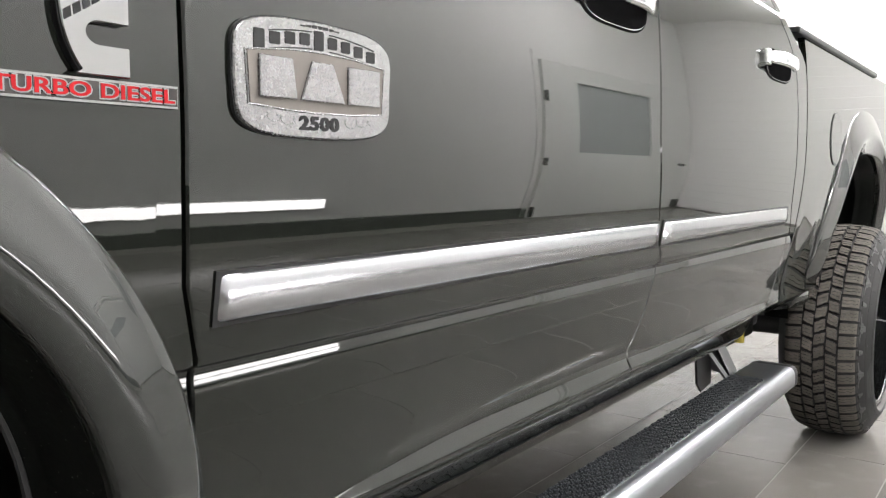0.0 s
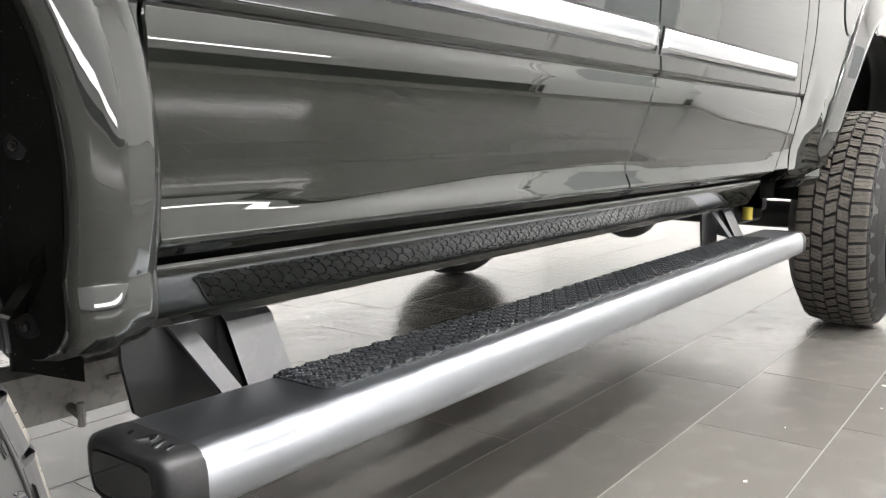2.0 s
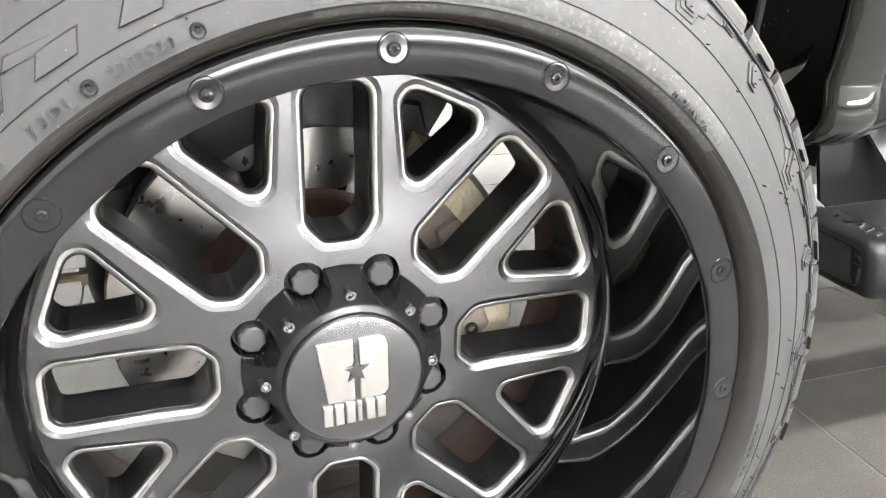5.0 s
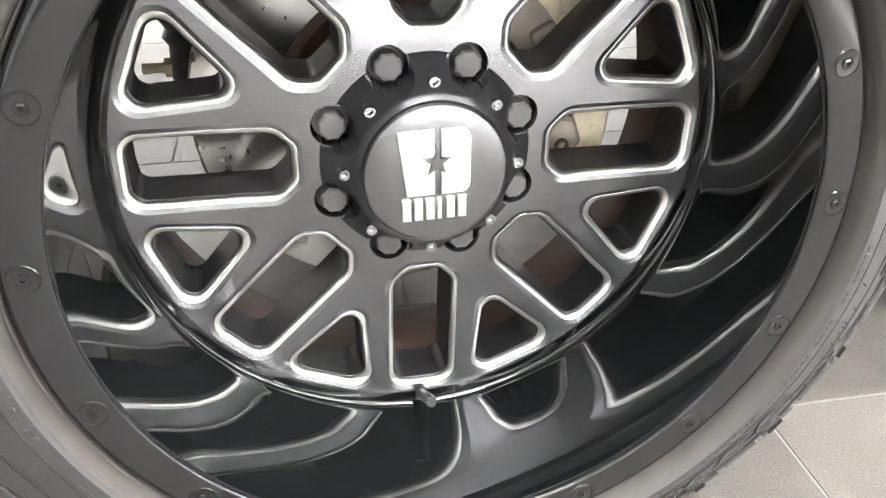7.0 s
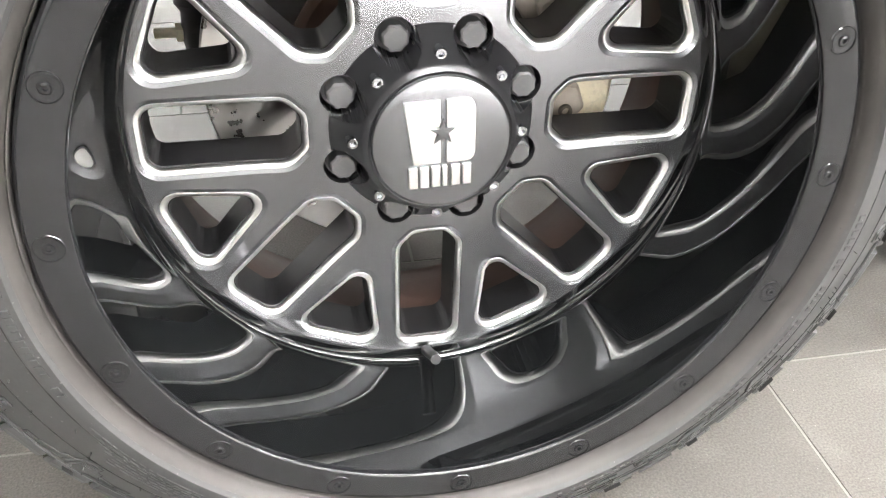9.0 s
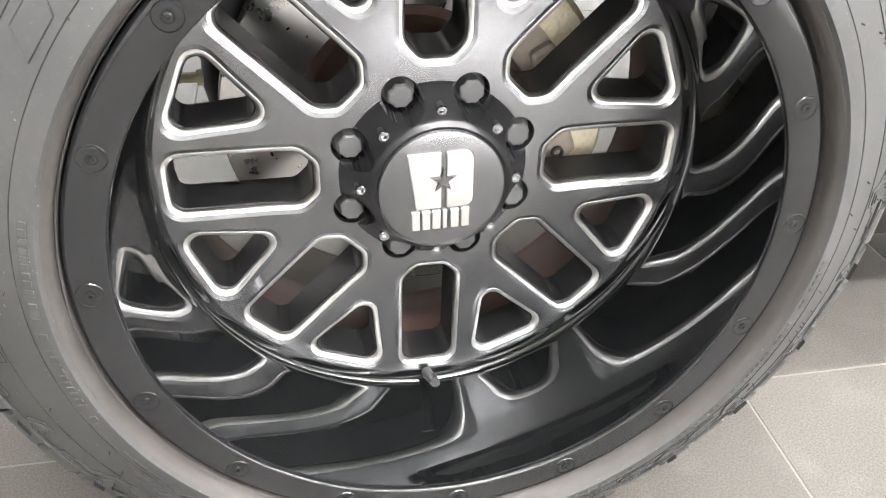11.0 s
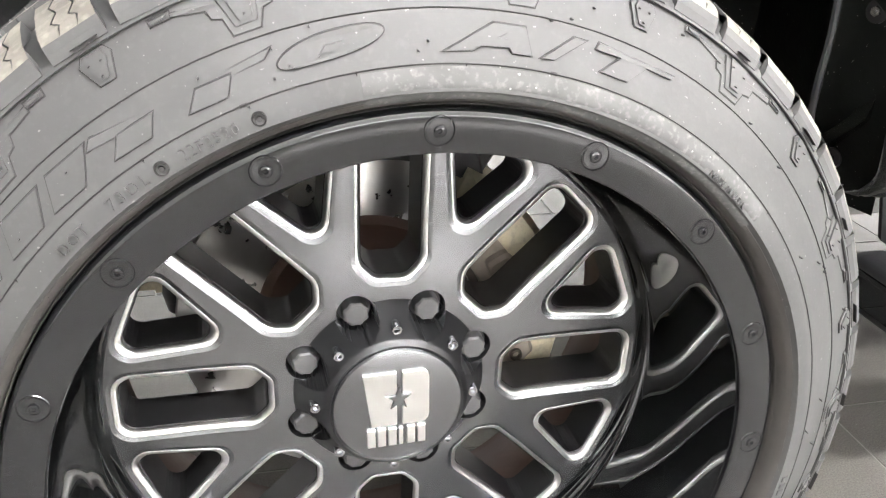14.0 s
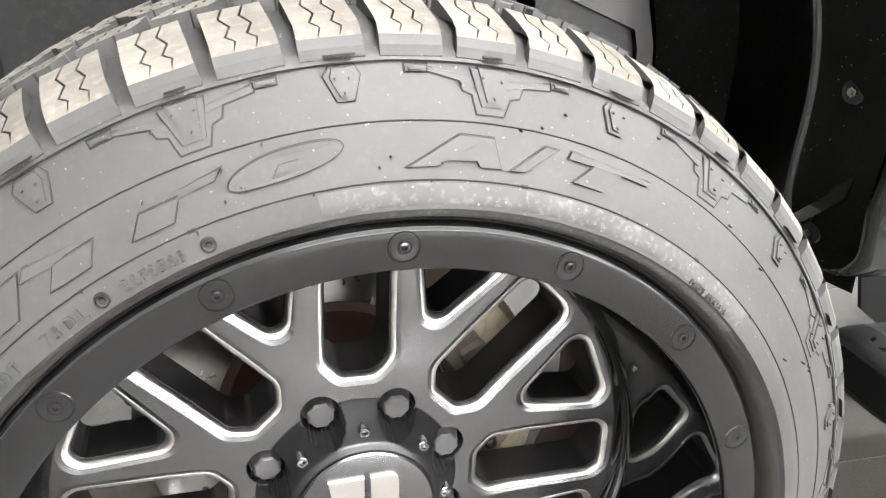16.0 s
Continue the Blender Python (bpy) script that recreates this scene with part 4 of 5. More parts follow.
def tread_block(kind):
    """A siped tread block at the top of the tyre: x along the roll, y across, z up from the axle."""
    bm = bmesh.new()
    def solid(outline, zlow, ztop, inset_=0.0008):
        n = len(outline)
        cx, cy = sum(p[0] for p in outline) / n, sum(p[1] for p in outline) / n
        lo = [bm.verts.new((x, y, zl)) for (x, y), zl in zip(outline, [zlow] * n)]
        hi = [bm.verts.new((x - math.copysign(inset_, x - cx), y - math.copysign(inset_, y - cy), ztop)) for x, y in outline]
        for i in range(n):
            j = (i + 1) % n
            bm.faces.new((lo[i], lo[j], hi[j], hi[i]))
        bm.faces.new(hi)
    W = 0.0184
    if kind == 0:
        # shoulder block in three slabs, running down the outer side
        cuts = [-W, -W / 3, W / 3, W]
        for a, b in zip(cuts, cuts[1:]):
            g = 0.0007
            a, b = a + (g if a > -W else 0), b - (g if b < W else 0)
            zig = 0.0022
            prof = [(0.0266, 0.3862), (0.0288, 0.3920), (0.0322, 0.3972), (0.0388, 0.4020), (0.0440, 0.4043), (0.056, 0.4075), (0.070, 0.4108), (0.0875, 0.4138)]
            lrow, rrow = [], []
            for k, (y, z) in enumerate(prof):
                j = zig * (1 if k % 2 else -1) if k > 2 else 0
                shr = -0.05 * (y - 0.04) if k > 2 else 0
                e = -0.0007 if k < 3 else 0.0
                lrow.append(bm.verts.new((a + (j + e if a > -W else 0) + shr, y, z)))
                rrow.append(bm.verts.new((b + (j - e if b < W else 0) + shr, y, z)))
            for k in range(len(prof) - 1):
                bm.faces.new((lrow[k], rrow[k], rrow[k + 1], lrow[k + 1]))
            lb = [bm.verts.new((v.co.x, v.co.y + (0.006 if i < 3 else 0), min(v.co.z, 0.403) - (0.006 if i < 2 else 0))) for i, v in enumerate(lrow)]
            rb = [bm.verts.new((v.co.x, v.co.y + (0.006 if i < 3 else 0), min(v.co.z, 0.403) - (0.006 if i < 2 else 0))) for i, v in enumerate(rrow)]
            for k in range(len(prof) - 1):
                bm.faces.new((lrow[k], lrow[k + 1], lb[k + 1], lb[k]))
                bm.faces.new((rrow[k + 1], rrow[k], rb[k], rb[k + 1]))
            bm.faces.new((lrow[-1], rrow[-1], rb[-1], lb[-1]))
            bm.faces.new((lrow[0], lb[0], rb[0], rrow[0]))
    else:
        # chunky slanted block, cut by two zigzag sipes
        h = 0.0174 if kind == 1 else 0.0182
        w = 0.0200
        slant = 0.34 if kind == 1 else -0.40
        ys = [-h, -h * 0.55, -h * 0.15, h * 0.2, h * 0.6, h]
        zig = [0, 0.0016, -0.0016, 0.0016, -0.0016, 0]
        notch = [0.0, 0.0, 0.0030, 0.0, 0.0, 0.0]
        cuts = [-w, -w / 3, w / 3, w]
        for a, b in zip(cuts, cuts[1:]):
            left = [(a + slant * y + (notch[k] if a == -w else zig[k] + 0.0005), y) for k, y in enumerate(ys)]
            right = [(b + slant * y - (notch[5 - k] if b == w else 0.0005 - zig[k]), y) for k, y in enumerate(ys)]
            squeeze = [0.0026, 0.0012, 0.0, 0.0, 0.0012, 0.0026]
            if a == -w:
                left = [(x + squeeze[k], y) for k, (x, y) in enumerate(left)]
            if b == w:
                right = [(x - squeeze[k], y) for k, (x, y) in enumerate(right)]
            solid(left[::-1] + right, 0.403, 0.4168 if kind == 1 else 0.4185, 0.0004)
    me = finish_mesh("tread_block", bm, TREAD)
    me.materials.append(TYRE)
    for f in me.polygons:
        f.material_index = 0 if f.normal.z > 0.70 else 1
    return me


def star(r1, r0, n, cx, cz, turn=0):
    return [(cx + (r1 if i % 2 == 0 else r0) * math.sin(radians(turn) + math.pi * i / n), cz + (r1 if i % 2 == 0 else r0) * math.cos(radians(turn) + math.pi * i / n)) for i in range(2 * n)]


def spin(pts, deg):
    c, s = math.cos(radians(deg)), math.sin(radians(deg))
    return [(x * c + z * s, -x * s + z * c) for x, z in pts]


# outlines of the two kinds of window in the wheel's face, pointing up
SLOT = [(-0.0315, 0.238), (0.0315, 0.238), (0.0315, 0.120), (0.0155, 0.1035), (-0.0155, 0.1035), (-0.0315, 0.120)]
SLOT_R = [0.0165, 0.0165, 0.019, 0.013, 0.013, 0.019]
TRI = [(-0.0485, 0.2375), (0.0485, 0.2375), (0.0, 0.1435)]
TRI_R = [0.0150, 0.0150, 0.0135]


def dish(x, z):
    """How far the face stands proud towards the hub."""
    return 0.0052 * (1 - smoothstep(0.080, 0.165, math.hypot(x, z)))


def ring_of(base, rad, deg, d=0.0, s=1.0, more=0.0, n=7, m=5):
    """The outline of a window, drawn in by d, with extra points along its straight sides."""
    pts = rounded(inset(base, d), [r * s + more for r in rad], n)
    out = []
    for i, p in enumerate(pts):
        out.append(p)
        if (i + 1) % n == 0:
            q = pts[(i + 1) % len(pts)]
            out += [(p[0] + (q[0] - p[0]) * k / (m + 1), p[1] + (q[1] - p[1]) * k / (m + 1)) for k in range(1, m + 1)]
    return spin(out, deg)


def build_rim(wheel):
    # lip, deep outer barrel and the bead ring at the foot of the face
    prof = [(0.288, 0.030), (0.2945, 0.012), (0.2945, 0.0046), (0.2942, 0.0030), (0.2934, 0.0016), (0.2923, 0.0006), (0.2909, 0.0001), (0.2890, 0.0), (0.2665, 0.0), (0.2655, 0.0005), (0.2647, 0.0016), (0.2640, 0.006)]
    part("rim_lip", lathe(prof, 160), LIPBLACK, wheel, "satin black wheel lip ring", angle=32)
    prof = [(0.2640, 0.006), (0.2632, 0.020), (0.2605, 0.055), (0.2572, 0.10), (0.2545, 0.130), (0.2525, 0.1385), (0.2505, 0.1400), (0.2490, 0.1385), (0.2470, 0.1385), (0.2455, 0.1420), (0.2440, FACE), (0.2400, FACE + 0.001)]
    part("rim_barrel", lathe(prof, 160), BLACK, wheel, "deep gloss black wheel barrel")
    prof = [(0.2440, FACE + 0.004), (0.2420, 0.185), (0.2380, 0.21), (0.2420, 0.26), (0.2560, 0.292), (0.2560, 0.300), (0.2945, 0.304), (0.2945, 0.298), (0.262, 0.290)]
    part("inner_barrel", lathe(prof, 128), RUST, wheel, "dusty brown inside of the wheel barrel")
    # face with its sixteen windows
    bm = bmesh.new()
    def loop(pts, y):
        vs = [bm.verts.new((x, y, z)) for x, z in pts]
        return [bm.edges.new((vs[i], vs[(i + 1) % len(vs)])) for i in range(len(vs))]
    edges = loop([(0.2445 * math.sin(2 * math.pi * i / 128), 0.2445 * math.cos(2 * math.pi * i / 128)) for i in range(128)], FACE)
    edges += loop([(0.058 * math.sin(2 * math.pi * i / 64), 0.058 * math.cos(2 * math.pi * i / 64)) for i in range(64)], FACE)
    outlines = []
    for k in range(8):
        outlines.append((SLOT, SLOT_R, 45 * k + TURN))
        outlines.append((TRI, TRI_R, 45 * k + 22.5 + TURN))
    rims = []
    for base, rad, deg in outlines:
        es = loop(ring_of(base, rad, deg, -0.0040, 1.0, 0.0030), FACE)
        rims.append(ring_of(base, rad, deg, -0.0040, 1.0, 0.0030))
        edges += es
    lug_at = [(0.0826 * math.sin(radians(22.5 + TURN + 45 * k)), 0.0826 * math.cos(radians(22.5 + TURN + 45 * k))) for k in range(8)]
    lug_rims = []
    for lx, lz in lug_at:
        lug_rims.append([(lx + 0.0168 * math.sin(2 * math.pi * i / 24), lz + 0.0168 * math.cos(2 * math.pi * i / 24)) for i in range(24)])
        edges += loop(lug_rims[-1], FACE)
    bmesh.ops.triangle_fill(bm, edges=edges, use_beauty=True, use_dissolve=False, normal=(0, -1, 0))
    for _ in range(5):
        long = [e for e in bm.edges if len(e.link_faces) == 2 and e.calc_length() > 0.0065]
        bmesh.ops.subdivide_edges(bm, edges=long, cuts=1)
        bmesh.ops.triangulate(bm, faces=bm.faces[:])
    for v in bm.verts:
        v.co.y = FACE - dish(v.co.x, v.co.z)
    spots = {(round(v.co.x, 5), round(v.co.z, 5)): v for v in bm.verts}
    def corner(x, z):
        """The face's own vertex at a place."""
        p = (round(x, 5), round(z, 5))
        return spots.get(p) or min(bm.verts, key=lambda v: (v.co.x - x) ** 2 + (v.co.z - z) ** 2)
    rims = [[corner(x, z) for x, z in ring] for ring in rims]
    lug_rims = [[corner(x, z) for x, z in ring] for ring in lug_rims]
    for (base, rad, deg), ring0 in zip(outlines, rims):
        va = [bm.verts.new((x, FACE - dish(x, z) + 0.0072, z)) for x, z in ring_of(base, rad, deg, 0.0058, 0.75)]
        vb = [bm.verts.new((x, FACE + 0.050, z)) for x, z in ring_of(base, rad, deg, 0.0066, 0.72)]
        vm = [bm.verts.new((x, FACE - dish(x, z) + 0.0013, z)) for x, z in ring_of(base, rad, deg)]
        for i in range(len(va)):
            j = (i + 1) % len(va)
            bm.faces.new((va[i], va[j], vb[j], vb[i])).material_index = 1
            bm.faces.new((vm[i], vm[j], va[j], va[i])).material_index = 1
            if ring0[i] is not ring0[j]:
                bm.faces.new((ring0[i], ring0[j], vm[j], vm[i]))
    for ring0 in lug_rims:
        low = [bm.verts.new((v.co.x, FACE + 0.028, v.co.z)) for v in ring0]
        for i in range(24):
            bm.faces.new((ring0[i], ring0[(i + 1) % 24], low[(i + 1) % 24], low[i]))
        bm.faces.new(low)
    part("wheel_face", bm, [SATIN, WINDOWBLACK], wheel, "satin black lattice face of the wheel", angle=9)
    for base, rad in ((SLOT, SLOT_R), (TRI, TRI_R)):
        bm = bmesh.new()
        rings = []
        for d, y, s in [(-0.0003, FACE + 0.0022, 1.0), (0.0002, FACE + 0.0006, 0.99), (0.0012, FACE + 0.0007, 0.95), (0.0030, FACE + 0.0018, 0.88), (0.0044, FACE + 0.0036, 0.80), (0.0050, FACE + 0.0066, 0.77)]:
            rings.append([bm.verts.new((x, y - dish(x, z), z)) for x, z in ring_of(base, rad, 0, d, s)])
        for a, b in zip(rings, rings[1:]):
            for i in range(len(a)):
                j = (i + 1) % len(a)
                bm.faces.new((a[i], a[j], b[j], b[i]))
        first = None
        for k in range(8):
            m = Matrix.Rotation(radians(45 * k + TURN + (22.5 if base is TRI else 0)), 4, "Y")
            if first is None:
                first = part("window_edge", bm, MILLED, wheel, "bright milled edge of a wheel window", m=m, angle=30)
            else:
                place("window_edge", first.data, wheel, "bright milled edge of a wheel window", m)
    # rivets round the lip
    bm = lathe([(0.0, 0.0010), (0.0015, 0.0010), (0.0018, -0.0016), (0.0032, -0.0014), (0.0038, 0.0006), (0.0046, -0.0004), (0.0082, -0.0005), (0.0086, 0.0011), (0.0093, 0.0011), (0.0097, -0.0007), (0.0104, 0.0003)], 24)
    first = None
    for k in range(16):
        a = radians(22.5 * k + 1.37)
        m = Matrix.Translation((0.2800 * math.sin(a), 0, 0.2800 * math.cos(a)))
        if first is None:
            first = part("lip_bolt", bm, LIPBLACK, wheel, m=m)
        else:
            place("lip_bolt", first.data, wheel, m=m)
    # hub ring with pockets, nuts, screws and the round cap
    lugs = [(0.0826 * math.sin(radians(22.5 + TURN + 45 * k)), 0.0826 * math.cos(radians(22.5 + TURN + 45 * k))) for k in range(8)]
    def pocket(r, y, a):
        x, z = r * math.sin(radians(a)), r * math.cos(radians(a))
        d = min(math.hypot(x - p, z - q) for p, q in lugs)
        return (r, max(y, 0.158)) if d < 0.0168 else (r, y)
    prof = [(0.0575, 0.110)] + [(r, piece([(0.0595, 0.1085), (0.064, 0.1120), (0.070, 0.1205), (0.078, 0.1310), (0.0845, 0.1390), (0.0880, 0.1425), (0.0885, 0.150)], r)) for r in np.linspace(0.0595, 0.0885, 24)]
    part("hub_ring", lathe(prof, 256, bend=pocket), HUB, wheel, "black hub ring with pockets for the nuts", angle=50)
    bm = lathe([(0.0, 0.1035), (0.030, 0.1038), (0.050, 0.1048), (0.0562, 0.1062), (0.0578, 0.1080), (0.0580, 0.112)], 96)
    part("center_cap", bm, SATIN, wheel, "round satin black wheel centre cap", angle=12)
    bm = lathe([(0.0, 0.1385), (0.0098, 0.1385), (0.0116, 0.1400), (0.0120, 0.152), (0.0145, 0.153), (0.0145, 0.168)], 36, bend=lambda r, y, a: (r * (1 - (0.10 if r > 0.005 and y < 0.150 else 0) * (0.5 + 0.5 * math.cos(radians(a * 8)))), y))
    first = None
    for x, z in lugs:
        m = Matrix.Translation((x, 0, z))
        if first is None:
            first = part("lug_nut", bm, NUT, wheel, "black splined wheel nut", m=m)
        else:
            place("lug_nut", first.data, wheel, "black splined wheel nut", m)
    bm = lathe([(0.0, 0.0034), (0.0024, 0.0034), (0.0026, 0), (0.0042, 0.0), (0.0049, 0.0008), (0.0049, 0.012)], 18)
    first = None
    for k in range(8):
        a = radians(45 * k + TURN)
        m = Matrix.Translation((0.0705 * math.sin(a), 0.1160, 0.0705 * math.cos(a)))
        if first is None:
            first = part("cap_screw", bm, SATIN_CHROME, wheel, "bright socket screw in the hub ring", m=m)
        else:
            place("cap_screw", first.data, wheel, "bright socket screw in the hub ring", m)
    # plain raised emblem: two blocks, a star and a row of bars
    def raised(name, pts):
        pts = [(x * 1.12 - 0.0008, -0.0155 + (z + 0.014) * 1.35 if z > -0.0145 else -0.0370 + (z + 0.029) * 1.60) for x, z in pts]
        part(name, prism(bmesh.new(), pts, 0.1012, 0.1045, 0.0006), MILLED, wheel, "bright raised block", smooth=False)
    raised("emblem_block", [(-0.027, 0.026), (-0.001, 0.026), (-0.001, -0.014), (-0.021, -0.014)])
    raised("emblem_block", rounded([(0.0035, 0.026), (0.0245, 0.026), (0.0245, -0.014), (0.0035, -0.014)], [0.0005, 0.006, 0.006, 0.0005], 4))
    for k in range(6):
        x = -0.0245 + k * 0.0084 - (0.002 if k > 3 else 0)
        w = 0.0062 if k != 3 else 0.0030
        raised("emblem_bar", [(x, -0.0175), (x + w, -0.0175), (x + w, -0.029), (x, -0.029)])
    part("emblem_star", prism(bmesh.new(), star(0.0125, 0.0050, 5, -0.0005, 0.0125), 0.0990, 0.104, 0.0014), SATIN, wheel, "small dark star", smooth=False)
    # valve
    a = radians(180 + 2.0)
    vx, vz = 0.243 * math.sin(a), 0.243 * math.cos(a)
    bm = cyl(bmesh.new(), (vx, 0.140, vz), (vx * 0.93, 0.110, vz * 0.93), 0.0055, 0.0045, 14)
    cyl(bm, (vx * 0.93, 0.111, vz * 0.93), (vx * 0.905, 0.098, vz * 0.905), 0.0052, 0.0050, 14)
    part("valve_stem", bm, PLASTIC, wheel, "black rubber tyre valve")


wheel = build_wheel("front_wheel", "black milled lattice wheel with an all-terrain tyre, turned slightly")
wheel.matrix_basis = pose(0, 0, AXLE, 0.19, 0, 2.99)
rear = copy_thing(wheel, pose(WHEELBASE, 0.035, AXLE, 0, 17, 0))
rear.name = "rear_wheel"
rear["label"] = "black milled lattice wheel with an all-terrain tyre"
# the rear tread and tyre take the darker copies, for shade under the flare
darker = {}
for ob in rear.children:
    if ob.name.startswith("tread_block") or ob.name.startswith("tyre"):
        if ob.data.name not in darker:
            me = ob.data.copy()
            for i, m in enumerate(me.materials):
                me.materials[i] = TREAD_SHADE if m is TREAD else TYRE_SHADE
            darker[ob.data.name] = me
        ob.data = darker[ob.data.name]
for x in (0, WHEELBASE):
    bm = lathe([(0.06, 0.2), (0.24, 0.2), (0.26, 0.01), (0.294, 0.0), (0.30, 0.0)] + side_prof[2:] + [(0.4185, 0.13), (0.4185, 0.17)] + [(r, 2 * TMID - y) for r, y in side_prof[::-1]], 64)
    part("far_wheel", bm, TYRE_SHADE, truck, "black tyre on the far side of the truck", m=pose(x, 2.28, AXLE, 0, 0, 180))

tag = part("axle_tag", cyl(bmesh.new(), (2.925, 0.36, 0.468), (2.925, 0.36, 0.508), 0.016, 0.016, 16), YELLOW, truck, "yellow painted chassis end")
bm = box(bmesh.new(), 2.93, 3.30, 0.40, 0.47, 0.47, 0.56, 0.015)
part("leaf_spring", bm, FRAME, truck, "black leaf spring and hanger")

# ---- brake and hub behind the front wheel ----
bm = lathe([(0.088, 0.276), (0.100, 0.275), (0.189, 0.275), (0.191, 0.277), (0.191, 0.305), (0.189, 0.307), (0.10, 0.306)], 128)
disc = part("brake_disc", bm, DISC, truck, "bare steel brake disc", m=pose(0, 0, AXLE, 0, 0, 2.99))
bm = lathe([(0.0, 0.196), (0.084, 0.196), (0.0885, 0.202), (0.0925, 0.255), (0.103, 0.2735), (0.113, 0.2742)], 64)
part("disc_hat", bm, RUST, truck, "rusty brake disc hat", m=pose(0, 0, AXLE, 0, 0, 2.99))
def polar(a, r):
    return (r * math.sin(radians(a)), AXLE + r * math.cos(radians(a)))


def sector(a0, a1, r0, r1, n=14):
    """A slice of a ring round the axle."""
    return [polar(a0 + (a1 - a0) * i / n, r1) for i in range(n + 1)] + [polar(a1 + (a0 - a1) * i / n, r0) for i in range(n + 1)]


part("brake_caliper", prism(bmesh.new(), sector(27, 119, 0.150, 0.187), 0.232, 0.330, 0.010), GOLD, truck, "dull gold cast brake caliper", angle=35)
part("caliper_body", prism(bmesh.new(), sector(36, 112, 0.108, 0.156), 0.240, 0.272, 0.006), CALIPER, truck, "brown cast body of the caliper", angle=35)
for a0, a1 in ((55, 83), (92, 112)):
    plate = rounded([polar(a0, 0.124), polar(a0 + 1, 0.148), polar((a0 + a1) / 2, 0.160), polar(a1 - 1, 0.148), polar(a1, 0.124)], 0.006, 5)
    part("caliper_plate", prism(bmesh.new(), plate, 0.226, 0.246, 0.004), CALIPER, truck, "brown cast plate on the caliper", angle=30)
for a, r in ((68, 0.146), (40, 0.166), (104, 0.140)):
    x, z = polar(a, r)
    bm = lathe([(0.0, 0.002), (0.0035, 0.002), (0.0040, -0.003), (0.0065, -0.003), (0.0072, 0.004)], 18)
    part("caliper_bolt", bm, CAST, truck, "dirty caliper bolt", m=Matrix.Translation((x, 0.225, z)))
part("pad_edge", prism(bmesh.new(), sector(50, 100, 0.100, 0.118), 0.248, 0.274, 0.003), CAST, truck, "rusty edge of the brake pad", angle=30)
shield = [polar(-112 + 77 * i / 16, 0.197) for i in range(17)] + [polar(-33 + 60 * i / 12, 0.200 + 0.035 * smoothstep(0, 1, i / 4)) for i in range(13)] + [polar(30, 0.205), polar(30, 0.150)] + [polar(28 - 140 * i / 30, 0.150) for i in range(31)]
part("dust_shield", prism(bmesh.new(), shield, 0.312, 0.318, 0.002), FRAME, truck, "black pressed dust shield behind the disc", angle=30)
part("splash_shield", prism(bmesh.new(), sector(-37, 33, 0.174, 0.232), 0.258, 0.266, 0.003), FRAME, truck, "black pressed shield over the top of the disc", angle=30)
part("caliper_bracket", prism(bmesh.new(), rounded([polar(18, 0.178), polar(17, 0.207), polar(26, 0.214), polar(33, 0.186), polar(31, 0.172)], 0.004, 4), 0.250, 0.318, 0.004), FRAME, truck, "black bracket that holds the caliper", angle=30)
bm = lathe([(0.0, 0.430), (0.020, 0.430), (0.024, 0.452), (0.022, 0.478), (0.027, 0.486), (0.023, 0.494), (0.028, 0.502), (0.022, 0.512), (0.030, 0.513), (0.032, 0.545), (0.0, 0.545)], 24)
part("joint_boot", bm, FRAME, truck, "black ribbed rubber boot of the steering joint", m=pose(-0.196, 0.305, 0, 90))
bm = cyl(bmesh.new(), (-0.19, 0.31, 0.53), (-0.10, 0.42, 0.58), 0.03, 0.035, 20)
part("tie_rod", bm, FRAME, truck, "dusty black steering joint")
bm = cyl(bmesh.new(), (-0.214, 0.302, 0.4575), (-0.224, 0.302, 0.4575), 0.009, 0.009, 6)
cyl(bm, (-0.222, 0.302, 0.4575), (-0.244, 0.302, 0.4575), 0.0048, 0.0048, 12)
part("joint_bolt", bm, GOLD, truck, "zinc-plated bolt")
bm = cyl(bmesh.new(), (0.0, 0.310, AXLE), (0.0, 0.42, AXLE), 0.085, 0.06, 24)
box(bm, -0.05, 0.05, 0.322, 0.42, AXLE - 0.12, AXLE + 0.15, 0.02)
part("steering_knuckle", bm, CAST, truck, "rusty cast steering knuckle")
bm = bmesh.new()
for k in range(120):
    a = k / 14 * 2 * math.pi
    b = (k + 1) / 14 * 2 * math.pi
    cyl(bm, (0.02 + 0.075 * math.cos(a), 0.55 + 0.075 * math.sin(a), 0.52 + k * 0.004), (0.02 + 0.075 * math.cos(b), 0.55 + 0.075 * math.sin(b), 0.524 + k * 0.004), 0.011, seg=8)
part("coil_spring", bm, PLASTIC, truck, "black coil spring")
bm = bmesh.new()
outer = [(-0.30, 1.08), (0.345, 1.08), (0.345, 0.66), (0.20, 0.66), (-0.02, 0.66), (-0.30, 0.66)]
vs = [bm.verts.new((x, 0.425, z)) for x, z in outer]
es = [bm.edges.new((vs[i], vs[(i + 1) % len(vs)])) for i in range(len(vs))]
hv = [bm.verts.new((0.216 + 0.011 * math.cos(t), 0.425, 0.786 + 0.013 * math.sin(t))) for t in np.linspace(0, 2 * math.pi, 16, endpoint=False)]
es += [bm.edges.new((hv[i], hv[(i + 1) % 16])) for i in range(16)]
bmesh.ops.triangle_fill(bm, edges=es, use_beauty=True)
part("inner_panel", bm, FRAME, truck, "dark grey pressed panel inside the wheel well", smooth=False)
flange = [(0.245, 0.797), (0.338, 0.757), (0.343, 0.735), (0.343, 0.66), (0.364, 0.66), (0.362, 0.74), (0.347, 0.81), (0.345, 1.05), (0.245, 1.05)]
